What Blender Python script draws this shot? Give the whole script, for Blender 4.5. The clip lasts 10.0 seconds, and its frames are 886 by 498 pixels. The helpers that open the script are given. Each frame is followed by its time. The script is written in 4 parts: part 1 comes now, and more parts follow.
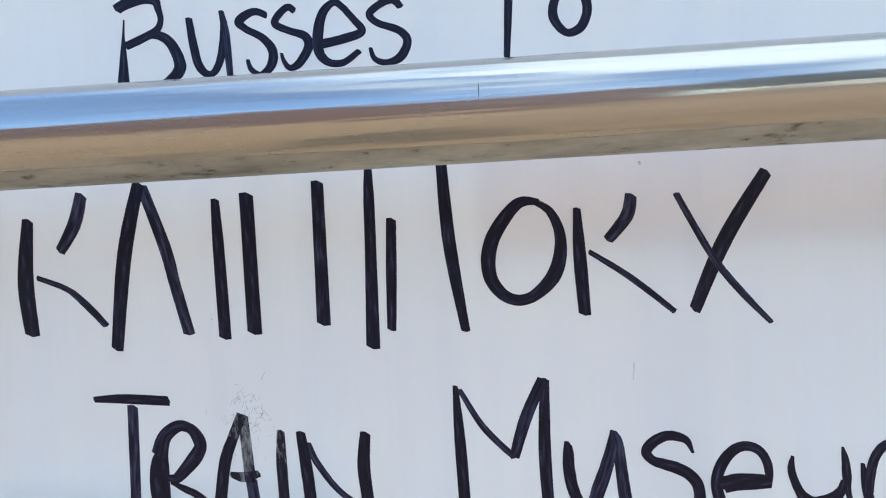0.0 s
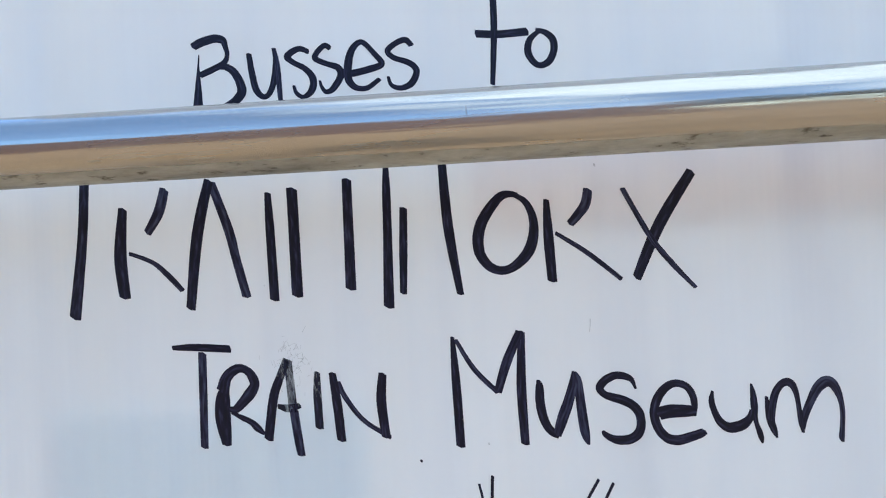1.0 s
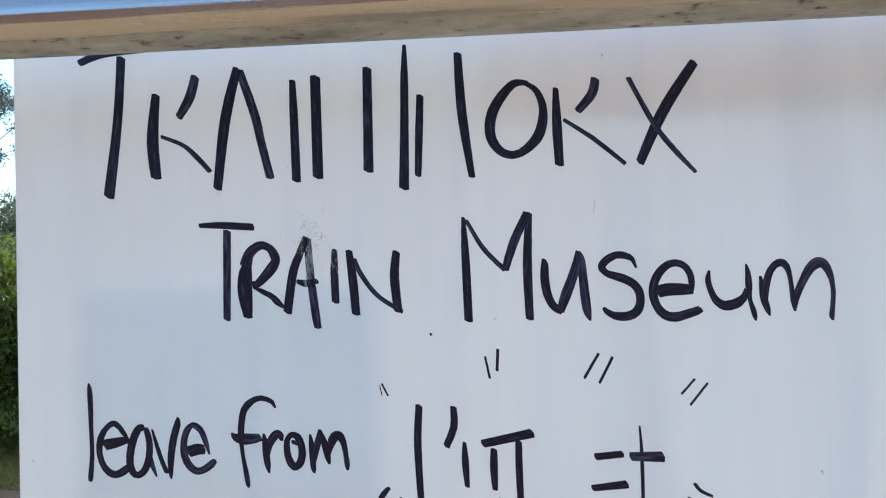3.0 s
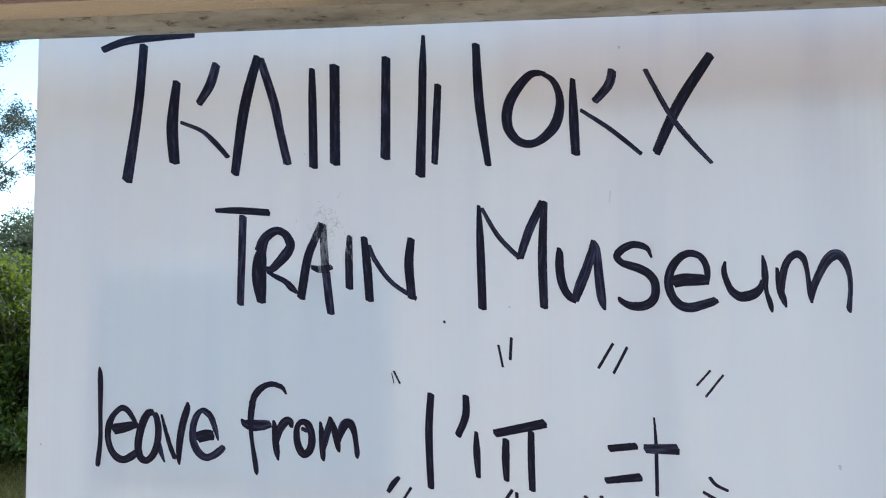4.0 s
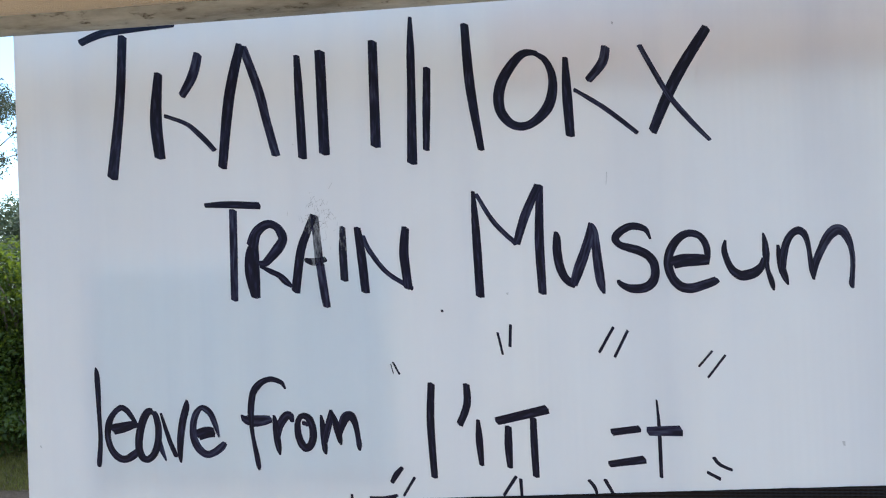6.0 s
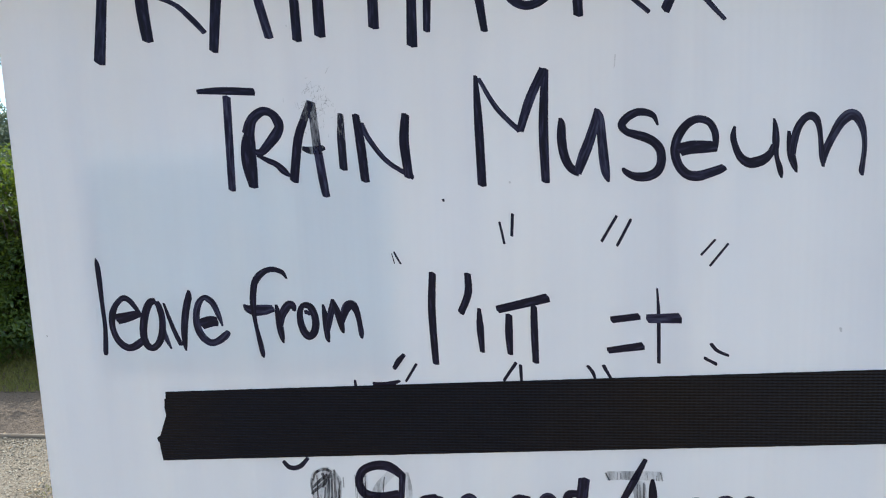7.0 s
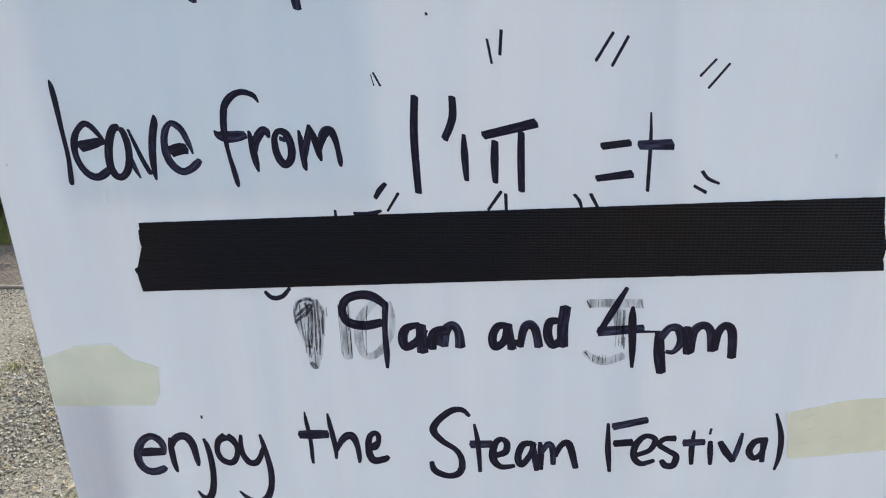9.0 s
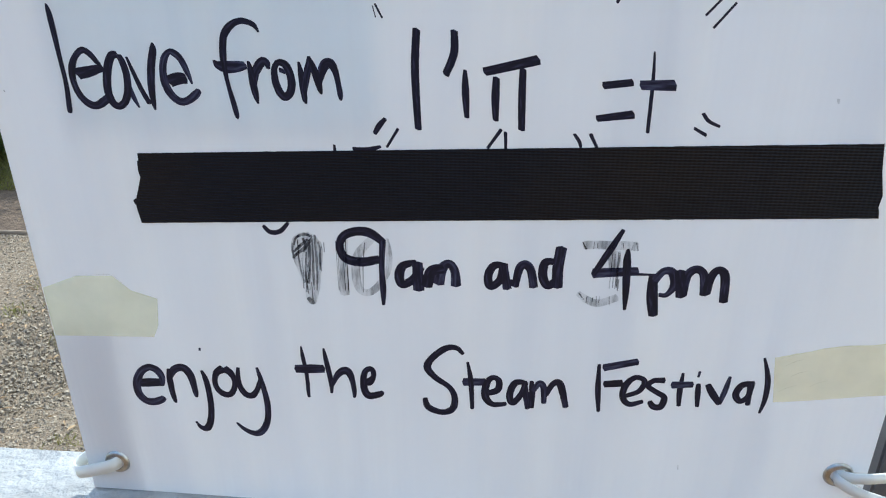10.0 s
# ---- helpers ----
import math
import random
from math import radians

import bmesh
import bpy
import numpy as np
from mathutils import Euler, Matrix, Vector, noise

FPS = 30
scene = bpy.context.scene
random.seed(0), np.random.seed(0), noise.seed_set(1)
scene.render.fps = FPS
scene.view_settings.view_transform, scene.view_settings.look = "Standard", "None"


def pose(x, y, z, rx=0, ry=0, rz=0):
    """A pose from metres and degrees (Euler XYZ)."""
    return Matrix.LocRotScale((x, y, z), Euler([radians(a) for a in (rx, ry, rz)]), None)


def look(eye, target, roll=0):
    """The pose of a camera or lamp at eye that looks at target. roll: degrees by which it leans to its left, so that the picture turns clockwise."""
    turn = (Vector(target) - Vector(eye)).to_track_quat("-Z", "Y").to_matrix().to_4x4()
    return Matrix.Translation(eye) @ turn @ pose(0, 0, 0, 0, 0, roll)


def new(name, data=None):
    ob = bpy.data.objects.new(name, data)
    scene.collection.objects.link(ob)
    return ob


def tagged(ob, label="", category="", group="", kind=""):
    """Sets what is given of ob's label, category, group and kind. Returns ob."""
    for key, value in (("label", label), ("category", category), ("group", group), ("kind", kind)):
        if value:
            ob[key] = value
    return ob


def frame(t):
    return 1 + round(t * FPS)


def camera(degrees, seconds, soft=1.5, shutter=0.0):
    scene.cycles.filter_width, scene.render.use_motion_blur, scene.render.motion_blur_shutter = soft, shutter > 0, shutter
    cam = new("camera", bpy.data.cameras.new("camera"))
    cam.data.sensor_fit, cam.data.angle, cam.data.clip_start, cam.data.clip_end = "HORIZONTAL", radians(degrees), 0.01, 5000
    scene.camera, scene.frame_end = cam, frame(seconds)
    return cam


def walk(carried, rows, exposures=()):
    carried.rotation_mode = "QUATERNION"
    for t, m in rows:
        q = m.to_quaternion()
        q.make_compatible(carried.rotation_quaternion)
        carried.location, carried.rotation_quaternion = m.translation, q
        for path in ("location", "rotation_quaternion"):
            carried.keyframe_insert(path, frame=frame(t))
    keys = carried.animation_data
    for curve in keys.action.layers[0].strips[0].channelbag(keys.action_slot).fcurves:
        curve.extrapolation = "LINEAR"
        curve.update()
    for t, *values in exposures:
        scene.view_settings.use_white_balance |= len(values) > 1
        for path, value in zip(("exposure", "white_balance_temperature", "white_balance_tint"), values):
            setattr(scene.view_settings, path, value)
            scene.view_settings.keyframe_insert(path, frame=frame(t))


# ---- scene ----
cam = camera(66.9, 10.0, soft=1.1)
PATH = [
    (0, (0.0458, -0.312, 1.2923), (-0.1158, 1.68, 1.2718), -2.91),
    (0.2, (0.0538, -0.3434, 1.2873), (-0.1197, 1.6544, 1.2925), -4.27),
    (0.5, (0.054, -0.379, 1.276), (-0.083, 1.616, 1.295), -2.5),
    (1, (0.059, -0.404, 1.275), (-0.134, 1.587, 1.291), -2.7),
    (1.5, (0.056, -0.406, 1.266), (-0.144, 1.584, 1.262), -2.0),
    (2, (0.059, -0.419, 1.25), (-0.155, 1.57, 1.24), -1.4),
    (2.5, (0.058, -0.426, 1.229), (-0.15, 1.563, 1.22), -1.5),
    (2.7, (0.0590, -0.4265, 1.2180), (-0.1601, 1.5630, 1.2129), -1.51),
    (3.8, (0.0536, -0.4267, 1.1755), (-0.1883, 1.5560, 1.2714), -0.35),
    (4, (0.052, -0.427, 1.176), (-0.19, 1.556, 1.274), -0.1),
    (4.5, (0.051, -0.427, 1.181), (-0.188, 1.557, 1.261), -0.4),
    (5, (0.047, -0.426, 1.181), (-0.188, 1.559, 1.247), -1.1),
    (5.2, (0.0466, -0.4247, 1.1823), (-0.1767, 1.5590, 1.2364), -1.49),
    (6.3, (0.0543, -0.4186, 1.1877), (-0.1871, 1.5650, 1.1543), -2.35),
    (6.5, (0.052, -0.418, 1.184), (-0.19, 1.565, 1.101), -2.3),
    (7, (0.05, -0.414, 1.174), (-0.191, 1.555, 0.917), -2.2),
    (7.5, (0.048, -0.415, 1.164), (-0.181, 1.542, 0.82), -2.0),
    (8, (0.045, -0.41, 1.155), (-0.191, 1.513, 0.659), -1.4),
    (8.5, (0.042, -0.41, 1.145), (-0.178, 1.498, 0.587), -1.0),
    (9, (0.047, -0.401, 1.152), (-0.144, 1.474, 0.482), -1.8),
    (9.5, (0.05, -0.402, 1.149), (-0.147, 1.427, 0.365), -0.9),
    (10, (0.048, -0.408, 1.14), (-0.136, 1.423, 0.357), -0.3),
]
EXPOSURES = [(0.0, 1.42, 5800, 0.8), (1.0, 1.36, 5800, 0.8), (2.5, 1.28, 5800, 0.8), (4.5, 1.21, 5800, 0.8), (10.0, 1.20, 5800, 0.8)]
walk(cam, [(t, look(eye, target, roll)) for t, eye, target, roll in PATH], EXPOSURES)

# ---- light ----
SUN_TO = Vector((0.10, 0.64, 0.80)).normalized()      # towards the sun: behind the board, a little to one side
world = bpy.data.worlds.new("sky")
scene.world = world
world.use_nodes = True
wn, wl = world.node_tree.nodes, world.node_tree.links
sky = wn.new("ShaderNodeTexSky")
sky.sky_type, sky.sun_disc = "NISHITA", False
sky.dust_density, sky.ozone_density = 0.4, 2.5
sky.sun_elevation = math.asin(SUN_TO.z)
sky.sun_rotation = math.atan2(SUN_TO.x, SUN_TO.y)
coord, cloud, ramp, mixer = wn.new("ShaderNodeTexCoord"), wn.new("ShaderNodeTexNoise"), wn.new("ShaderNodeValToRGB"), wn.new("ShaderNodeMix")
cloud.inputs["Scale"].default_value, cloud.inputs["Detail"].default_value = 2.6, 7
ramp.color_ramp.elements[0].position, ramp.color_ramp.elements[1].position = 0.48, 0.70
mixer.data_type = "RGBA"
mixer.inputs[7].default_value = (4.4, 4.6, 4.8, 1)
drift = wn.new("ShaderNodeMapping")
drift.inputs["Location"].default_value, drift.inputs["Scale"].default_value = (0.0, 0.0, 0.0), (1.0, 1.0, 1.0)
wl.new(coord.outputs["Generated"], drift.inputs["Vector"])
wl.new(drift.outputs["Vector"], cloud.inputs["Vector"])
lean, weigh = wn.new("ShaderNodeVectorMath"), wn.new("ShaderNodeMath")      # the cloud thins out to the south-west
lean.operation, weigh.operation = "DOT_PRODUCT", "MULTIPLY_ADD"
lean.inputs[1].default_value, weigh.inputs[1].default_value = (0.80, 0.56, 0.45), 0.42
wl.new(coord.outputs["Generated"], lean.inputs[0])
wl.new(lean.outputs["Value"], weigh.inputs[0])
wl.new(cloud.outputs["Fac"], weigh.inputs[2])
wl.new(weigh.outputs[0], ramp.inputs["Fac"])
wl.new(ramp.outputs["Color"], mixer.inputs[0])
wl.new(sky.outputs["Color"], mixer.inputs[6])
wl.new(mixer.outputs[2], wn["Background"].inputs["Color"])
wn["Background"].inputs["Strength"].default_value = 0.17
sun = new("sun", bpy.data.lights.new("sun", "SUN"))
sun.data.energy, sun.data.angle, sun.data.color = 2.2, radians(0.5), (1.0, 0.95, 0.88)
sun.matrix_world = look(SUN_TO * 30, (0, 0, 0))


# ---- materials ----
class Mat:
    """A node material with a few short-hand builders."""

    def __init__(self, name, color=(0.8, 0.8, 0.8), rough=0.5, metal=0.0, spec=0.5):
        self.m = bpy.data.materials.new(name)
        self.m.use_nodes = True
        self.n, self.l = self.m.node_tree.nodes, self.m.node_tree.links
        self.b = self.n["Principled BSDF"]
        self.set("Base Color", (*color, 1)), self.set("Roughness", rough), self.set("Metallic", metal), self.set("Specular IOR Level", spec)

    def set(self, key, value):
        self.b.inputs[key].default_value = value

    def place(self, scale=(1, 1, 1), turn=(0, 0, 0), kind="Object"):
        c, m = self.n.new("ShaderNodeTexCoord"), self.n.new("ShaderNodeMapping")
        m.inputs["Scale"].default_value, m.inputs["Rotation"].default_value = scale, turn
        self.l.new(c.outputs[kind], m.inputs["Vector"])
        return m.outputs["Vector"]

    def noise(self, scale, detail=4.0, stretch=(1, 1, 1), rough=0.55):
        t = self.n.new("ShaderNodeTexNoise")
        t.inputs["Scale"].default_value, t.inputs["Detail"].default_value, t.inputs["Roughness"].default_value = scale, detail, rough
        self.l.new(self.place(stretch), t.inputs["Vector"])
        return t.outputs["Fac"]

    def wave(self, scale, axis="X", distort=0.0):
        t = self.n.new("ShaderNodeTexWave")
        t.bands_direction = axis
        t.inputs["Scale"].default_value, t.inputs["Distortion"].default_value = scale, distort
        self.l.new(self.place(), t.inputs["Vector"])
        return t.outputs["Fac"]

    def ramp(self, fac, stops):
        r = self.n.new("ShaderNodeValToRGB")
        e = r.color_ramp.elements
        while len(e) < len(stops):
            e.new(0.5)
        for k, (p, c) in zip(e, stops):
            k.position, k.color = p, (*c, 1) if len(c) == 3 else c
        self.l.new(fac, r.inputs["Fac"])
        return r.outputs["Color"]

    def mix(self, fac, a, b, blend="MIX"):
        x = self.n.new("ShaderNodeMix")
        x.data_type, x.blend_type = "RGBA", blend
        for key, v in ((0, fac), (6, a), (7, b)):
            if isinstance(v, bpy.types.NodeSocket):
                self.l.new(v, x.inputs[key])
            else:
                x.inputs[key].default_value = v if key == 0 else (*v, 1)
        return x.outputs[2]

    def math(self, op, a, b):
        x = self.n.new("ShaderNodeMath")
        x.operation = op
        for key, v in ((0, a), (1, b)):
            if isinstance(v, bpy.types.NodeSocket):
                self.l.new(v, x.inputs[key])
            else:
                x.inputs[key].default_value = v
        return x.outputs[0]

    def color(self, out):
        self.l.new(out, self.b.inputs["Base Color"])
        return self

    def rough(self, fac, lo, hi):
        r = self.n.new("ShaderNodeMapRange")
        r.inputs["To Min"].default_value, r.inputs["To Max"].default_value = lo, hi
        self.l.new(fac, r.inputs["Value"])
        self.l.new(r.outputs["Result"], self.b.inputs["Roughness"])
        return self

    def bump(self, fac, strength, distance):
        k = self.n.new("ShaderNodeBump")
        k.inputs["Strength"].default_value, k.inputs["Distance"].default_value = strength, distance
        self.l.new(fac, k.inputs["Height"])
        if self.b.inputs["Normal"].links:
            self.l.new(self.b.inputs["Normal"].links[0].from_socket, k.inputs["Normal"])
        self.l.new(k.outputs["Normal"], self.b.inputs["Normal"])
        return self

    def over(self, shader, fac):
        """Blend another shader over the surface by fac (0: the surface, 1: the other)."""
        x = self.n.new("ShaderNodeMixShader")
        if isinstance(fac, bpy.types.NodeSocket):
            self.l.new(fac, x.inputs[0])
        else:
            x.inputs[0].default_value = fac
        out = self.n["Material Output"]
        self.l.new(out.inputs["Surface"].links[0].from_socket, x.inputs[1])
        self.l.new(shader, x.inputs[2])
        self.l.new(x.outputs[0], out.inputs["Surface"])
        return self

    def translucent(self, color, fac):
        t = self.n.new("ShaderNodeBsdfTranslucent")
        t.inputs["Color"].default_value = (*color, 1)
        return self.over(t.outputs[0], fac)

    def clear(self, fac):
        return self.over(self.n.new("ShaderNodeBsdfTransparent").outputs[0], fac)


def corflute():
    k = Mat("white_fluted_plastic", rough=0.4, spec=0.35)
    streak = k.ramp(k.noise(70, 4, (1, 1, 0.02)), [(0.3, (0.975, 0.975, 0.98)), (0.7, (1, 1, 1))])
    k.color(k.mix(1.0, k.ramp(k.noise(5, 6, (1, 1, 0.25)), [(0.3, (0.79, 0.795, 0.80)), (0.7, (0.89, 0.89, 0.885))]), streak, "MULTIPLY"))
    k.rough(k.noise(14, 5), 0.34, 0.52)
    k.bump(k.wave(63.0, "X", 0.5), 0.06, 0.0005)
    k.bump(k.noise(6, 3, (1, 1, 0.14)), 0.75, 0.06)
    return k.translucent((0.95, 0.96, 0.98), 0.25).m


def ink(name, wear=None, low=0.0, high=1.0):
    """Marker ink: streaks run along each stroke, the density changes from stroke to stroke."""
    k = Mat(name, rough=0.5, spec=0.28)
    uv, m, t = k.n.new("ShaderNodeUVMap"), k.n.new("ShaderNodeMapping"), k.n.new("ShaderNodeTexNoise")
    m.inputs["Scale"].default_value = (2.2, 0.05, 1.0)
    t.inputs["Scale"].default_value, t.inputs["Detail"].default_value = 1.5, 3
    k.l.new(uv.outputs["UV"], m.inputs["Vector"])
    k.l.new(m.outputs["Vector"], t.inputs["Vector"])
    g = k.n.new("ShaderNodeNewGeometry")
    streak = k.math("ADD", t.outputs["Fac"], k.math("MULTIPLY", g.outputs["Random Per Island"], 0.21))
    # the two lighter stops put a slate-blue sheen into the ink's colour
    k.color(k.ramp(streak, [(0.40, (0.0036, 0.0042, 0.012)), (0.60, (0.0080, 0.0085, 0.027)), (0.72, (0.024, 0.026, 0.060)), (0.86, (0.056, 0.062, 0.110))]))
    k.rough(k.noise(120, 4, (1, 1, 0.3)), 0.4, 0.65)
    if wear:
        k.clear(k.ramp(k.noise(wear, 7, (1, 1, 0.22), 0.7), [(low, (0.02, 0.02, 0.02)), (high, (0.86, 0.86, 0.86))]))
    return k.m


def chrome():
    k = Mat("galvanised_steel", metal=1.0)
    grime = k.noise(10, 7, (0.12, 1.3, 1.3), 0.6)
    line = k.mix(0.5, k.ramp(k.noise(150, 3, (0.012, 1, 1)), [(0.35, (0.52, 0.515, 0.50)), (0.65, (0.33, 0.325, 0.31))]), k.ramp(grime, [(0.38, (0.63, 0.625, 0.61)), (0.58, (0.54, 0.53, 0.515)), (0.75, (0.42, 0.40, 0.38))]))
    k.color(line)
    k.rough(k.noise(24, 5, (0.08, 1, 1)), 0.11, 0.20)
    k.bump(k.noise(220, 2, (0.004, 1, 1)), 0.28, 0.001)
    k.bump(k.noise(70, 3, (0.010, 1, 1)), 0.25, 0.002)
    k.bump(k.noise(30, 4, (0.06, 1, 1)), 0.06, 0.002)
    dull = k.n.new("ShaderNodeBsdfDiffuse")
    dull.inputs["Color"].default_value = (0.50, 0.49, 0.46, 1)
    k.over(dull.outputs[0], k.ramp(k.noise(18, 6, (0.15, 1, 1)), [(0.35, (0.12, 0.12, 0.12)), (0.70, (0.34, 0.34, 0.34))]))
    return k.m


def ground_material():
    k = Mat("gravel_ground", rough=0.95, spec=0.15)
    fine = k.ramp(k.noise(95, 8, rough=0.7), [(0.3, (0.115, 0.088, 0.064)), (0.5, (0.25, 0.20, 0.148)), (0.68, (0.42, 0.35, 0.265))])
    warm = k.ramp(k.noise(60, 8, rough=0.7), [(0.3, (0.22, 0.130, 0.068)), (0.7, (0.46, 0.300, 0.160))])
    sep = k.n.new("ShaderNodeSeparateXYZ")
    k.l.new(k.place(), sep.inputs[0])
    yard = k.math("MULTIPLY_ADD", sep.outputs["Y"], -0.25)
    yard.node.inputs[2].default_value = 0.02
    k.color(k.mix(k.ramp(k.math("ADD", k.noise(0.9, 6), yard), [(0.40, (0.1, 0.1, 0.1)), (0.75, (1, 1, 1))]), fine, warm))
    k.bump(k.noise(110, 6, rough=0.7), 0.9, 0.012)
    return k.m


def leaf(name, a, b, glow, share=0.4):
    k = Mat(name, rough=0.5, spec=0.35)
    g = k.n.new("ShaderNodeNewGeometry")
    k.color(k.ramp(g.outputs["Random Per Island"], [(0.0, a), (1.0, b)]))
    return k.translucent(glow, share).m


def plain(name, a, b, scale, rough, bump=0.0, distance=0.002, metal=0.0, stretch=(1, 1, 1)):
    k = Mat(name, rough=rough, metal=metal, spec=0.4)
    k.color(k.ramp(k.noise(scale, 7, stretch, 0.62), [(0.32, a), (0.68, b)]))
    if bump:
        k.bump(k.noise(scale * 2.3, 6, stretch), bump, distance)
    return k.m


def tape_material():
    k = Mat("black_cloth_tape", rough=0.5, spec=0.2)
    worn = k.ramp(k.noise(30, 5), [(0.3, (0.72, 0.72, 0.72)), (0.7, (1, 1, 1))])
    k.color(k.mix(1.0, k.ramp(k.noise(4.5, 2), [(0.48, (0.0062, 0.0060, 0.0100)), (0.66, (0.0150, 0.0102, 0.0084))]), worn, "MULTIPLY"))
    k.bump(k.wave(165.0, "Z", 0.25), 0.9, 0.0006)
    k.bump(k.wave(110.0, "X", 0.5), 0.3, 0.0003)
    return k.m


def residue(name, color, keep):
    k = Mat(name, rough=0.6, spec=0.3)
    k.color(k.ramp(k.noise(40, 6), [(0.3, color), (0.7, tuple(0.92 * c for c in color))]))
    k.clear(k.ramp(k.noise(25, 5), [(0.3, (1 - keep,) * 3), (0.75, (1.12 - keep,) * 3)]))
    return k.m


CORFLUTE, CHROME, GROUND, TAPE = corflute(), chrome(), ground_material(), tape_material()
INK = ink("black_marker")
SCRIBBLE = ink("scratched_out_marker", 210, 0.34, 0.66)
WORN = ink("scratched_marker", 170, 0.45, 0.72)
SCUFFED = ink("lightly_scratched_marker", 190, 0.54, 0.74)
GHOST = ink("wiped_marker", 150, 0.22, 0.54)
STAIN = ink("grey_smudge", 90, 0.1, 0.6)
RESIDUE_GREEN = residue("pale_green_tape_residue", (0.95, 0.95, 0.64), 0.58)
RESIDUE_CREAM = residue("cream_tape_residue", (1.0, 0.93, 0.60), 0.64)
RUB = residue("rubbed_ink", (0.20, 0.205, 0.22), 0.20)
RING = plain("nickel", (0.30, 0.285, 0.26), (0.62, 0.61, 0.58), 160, 0.34, metal=1.0)
TIE = Mat("white_nylon", (0.88, 0.88, 0.85), 0.4).translucent((0.9, 0.92, 0.88), 0.3).m
WHITE_PAINT = plain("white_paint", (0.29, 0.285, 0.278), (0.44, 0.435, 0.425), 26, 0.6, 0.9, 0.009)
DARK_STEEL = plain("dark_steel", (0.10, 0.10, 0.11), (0.17, 0.17, 0.18), 30, 0.5, 0.1, metal=0.4)


def dirty_reflection():
    """Dull zinc, the sign's grey reflection put into its colour, with dried dirt: long runs, grains and dark specks."""
    k = Mat("dull_zinc_dirt_and_reflection", rough=0.55, metal=0.15, spec=0.3)
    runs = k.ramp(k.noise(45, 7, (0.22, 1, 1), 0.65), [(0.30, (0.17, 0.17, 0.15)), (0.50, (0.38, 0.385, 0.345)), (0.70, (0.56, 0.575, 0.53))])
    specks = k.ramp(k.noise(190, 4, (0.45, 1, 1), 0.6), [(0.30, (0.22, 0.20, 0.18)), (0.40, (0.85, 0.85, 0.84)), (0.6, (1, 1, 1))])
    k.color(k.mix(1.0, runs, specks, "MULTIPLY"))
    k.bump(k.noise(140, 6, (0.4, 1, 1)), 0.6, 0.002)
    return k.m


DIRTY_REFLECTION = dirty_reflection()
RUST = plain("rust", (0.16, 0.06, 0.025), (0.28, 0.12, 0.05), 300, 0.9)
BACKING = Mat("pale_blue_sheet", (0.62, 0.72, 0.85), 0.6).translucent((0.80, 0.94, 1.0), 0.85).m
PINK = Mat("pale_pink_tint", (0.86, 0.77, 0.77), 0.6).translucent((1.0, 0.92, 0.93), 0.85).m
STONE = leaf("crushed_stone", (0.12, 0.094, 0.068), (0.38, 0.315, 0.232), (0.3, 0.3, 0.3), 0.0)
LITTER = plain("dry_leaf", (0.26, 0.17, 0.09), (0.42, 0.31, 0.19), 40, 0.8)
SOIL = plain("brown_soil", (0.075, 0.052, 0.036), (0.19, 0.135, 0.095), 48, 0.95, 0.8, 0.02)
TIMBER = plain("weathered_timber", (0.20, 0.155, 0.11), (0.38, 0.30, 0.22), 12, 0.85, 0.5, stretch=(0.1, 1, 1))
BARK = plain("grey_bark", (0.10, 0.085, 0.07), (0.24, 0.20, 0.17), 14, 0.9, 0.6, 0.01)
BRICK = plain("red_brown_render", (0.080, 0.034, 0.022), (0.13, 0.058, 0.038), 5, 0.9, 0.3)
SHRUB_LEAF = leaf("shrub_leaf", (0.022, 0.040, 0.010), (0.075, 0.115, 0.026), (0.25, 0.31, 0.030), 0.36)
OLIVE_LEAF = leaf("dusty_olive_leaf", (0.065, 0.082, 0.050), (0.13, 0.155, 0.095), (0.13, 0.16, 0.075), 0.3)
GUM_LEAF = leaf("gum_leaf", (0.032, 0.046, 0.032), (0.080, 0.100, 0.068), (0.08, 0.10, 0.05), 0.25)
GRASS = leaf("grass_blade", (0.09, 0.10, 0.025), (0.30, 0.27, 0.09), (0.28, 0.27, 0.06))


# ---- builders ----
def link(name, bm, material, parent=None, label="", smooth=False):
    me = bpy.data.meshes.new(name)
    bm.to_mesh(me)
    bm.free()
    me.materials.append(material)
    if smooth:
        me.shade_smooth()
    ob = new(name, me)
    ob.parent = parent
    if label:
        tagged(ob, label)
    return ob


part = link


def empty(name, label, category, at=(0, 0, 0), group="", kind=""):
    ob = new(name)
    ob.location = at
    ob.empty_display_size = 0.05
    return tagged(ob, label, category, group, kind)


def box(bm, lo, hi, bevel=0.0):
    made = bmesh.ops.create_cube(bm, size=1)["verts"]
    size = [h - l for l, h in zip(lo, hi)]
    mid = [(h + l) / 2 for l, h in zip(lo, hi)]
    for v in made:
        v.co = Vector([m + c * s for m, c, s in zip(mid, v.co, size)])
    if bevel:
        edges = list({e for v in made for e in v.link_edges})
        bmesh.ops.bevel(bm, geom=edges, offset=bevel, segments=2, affect="EDGES")
    return bm


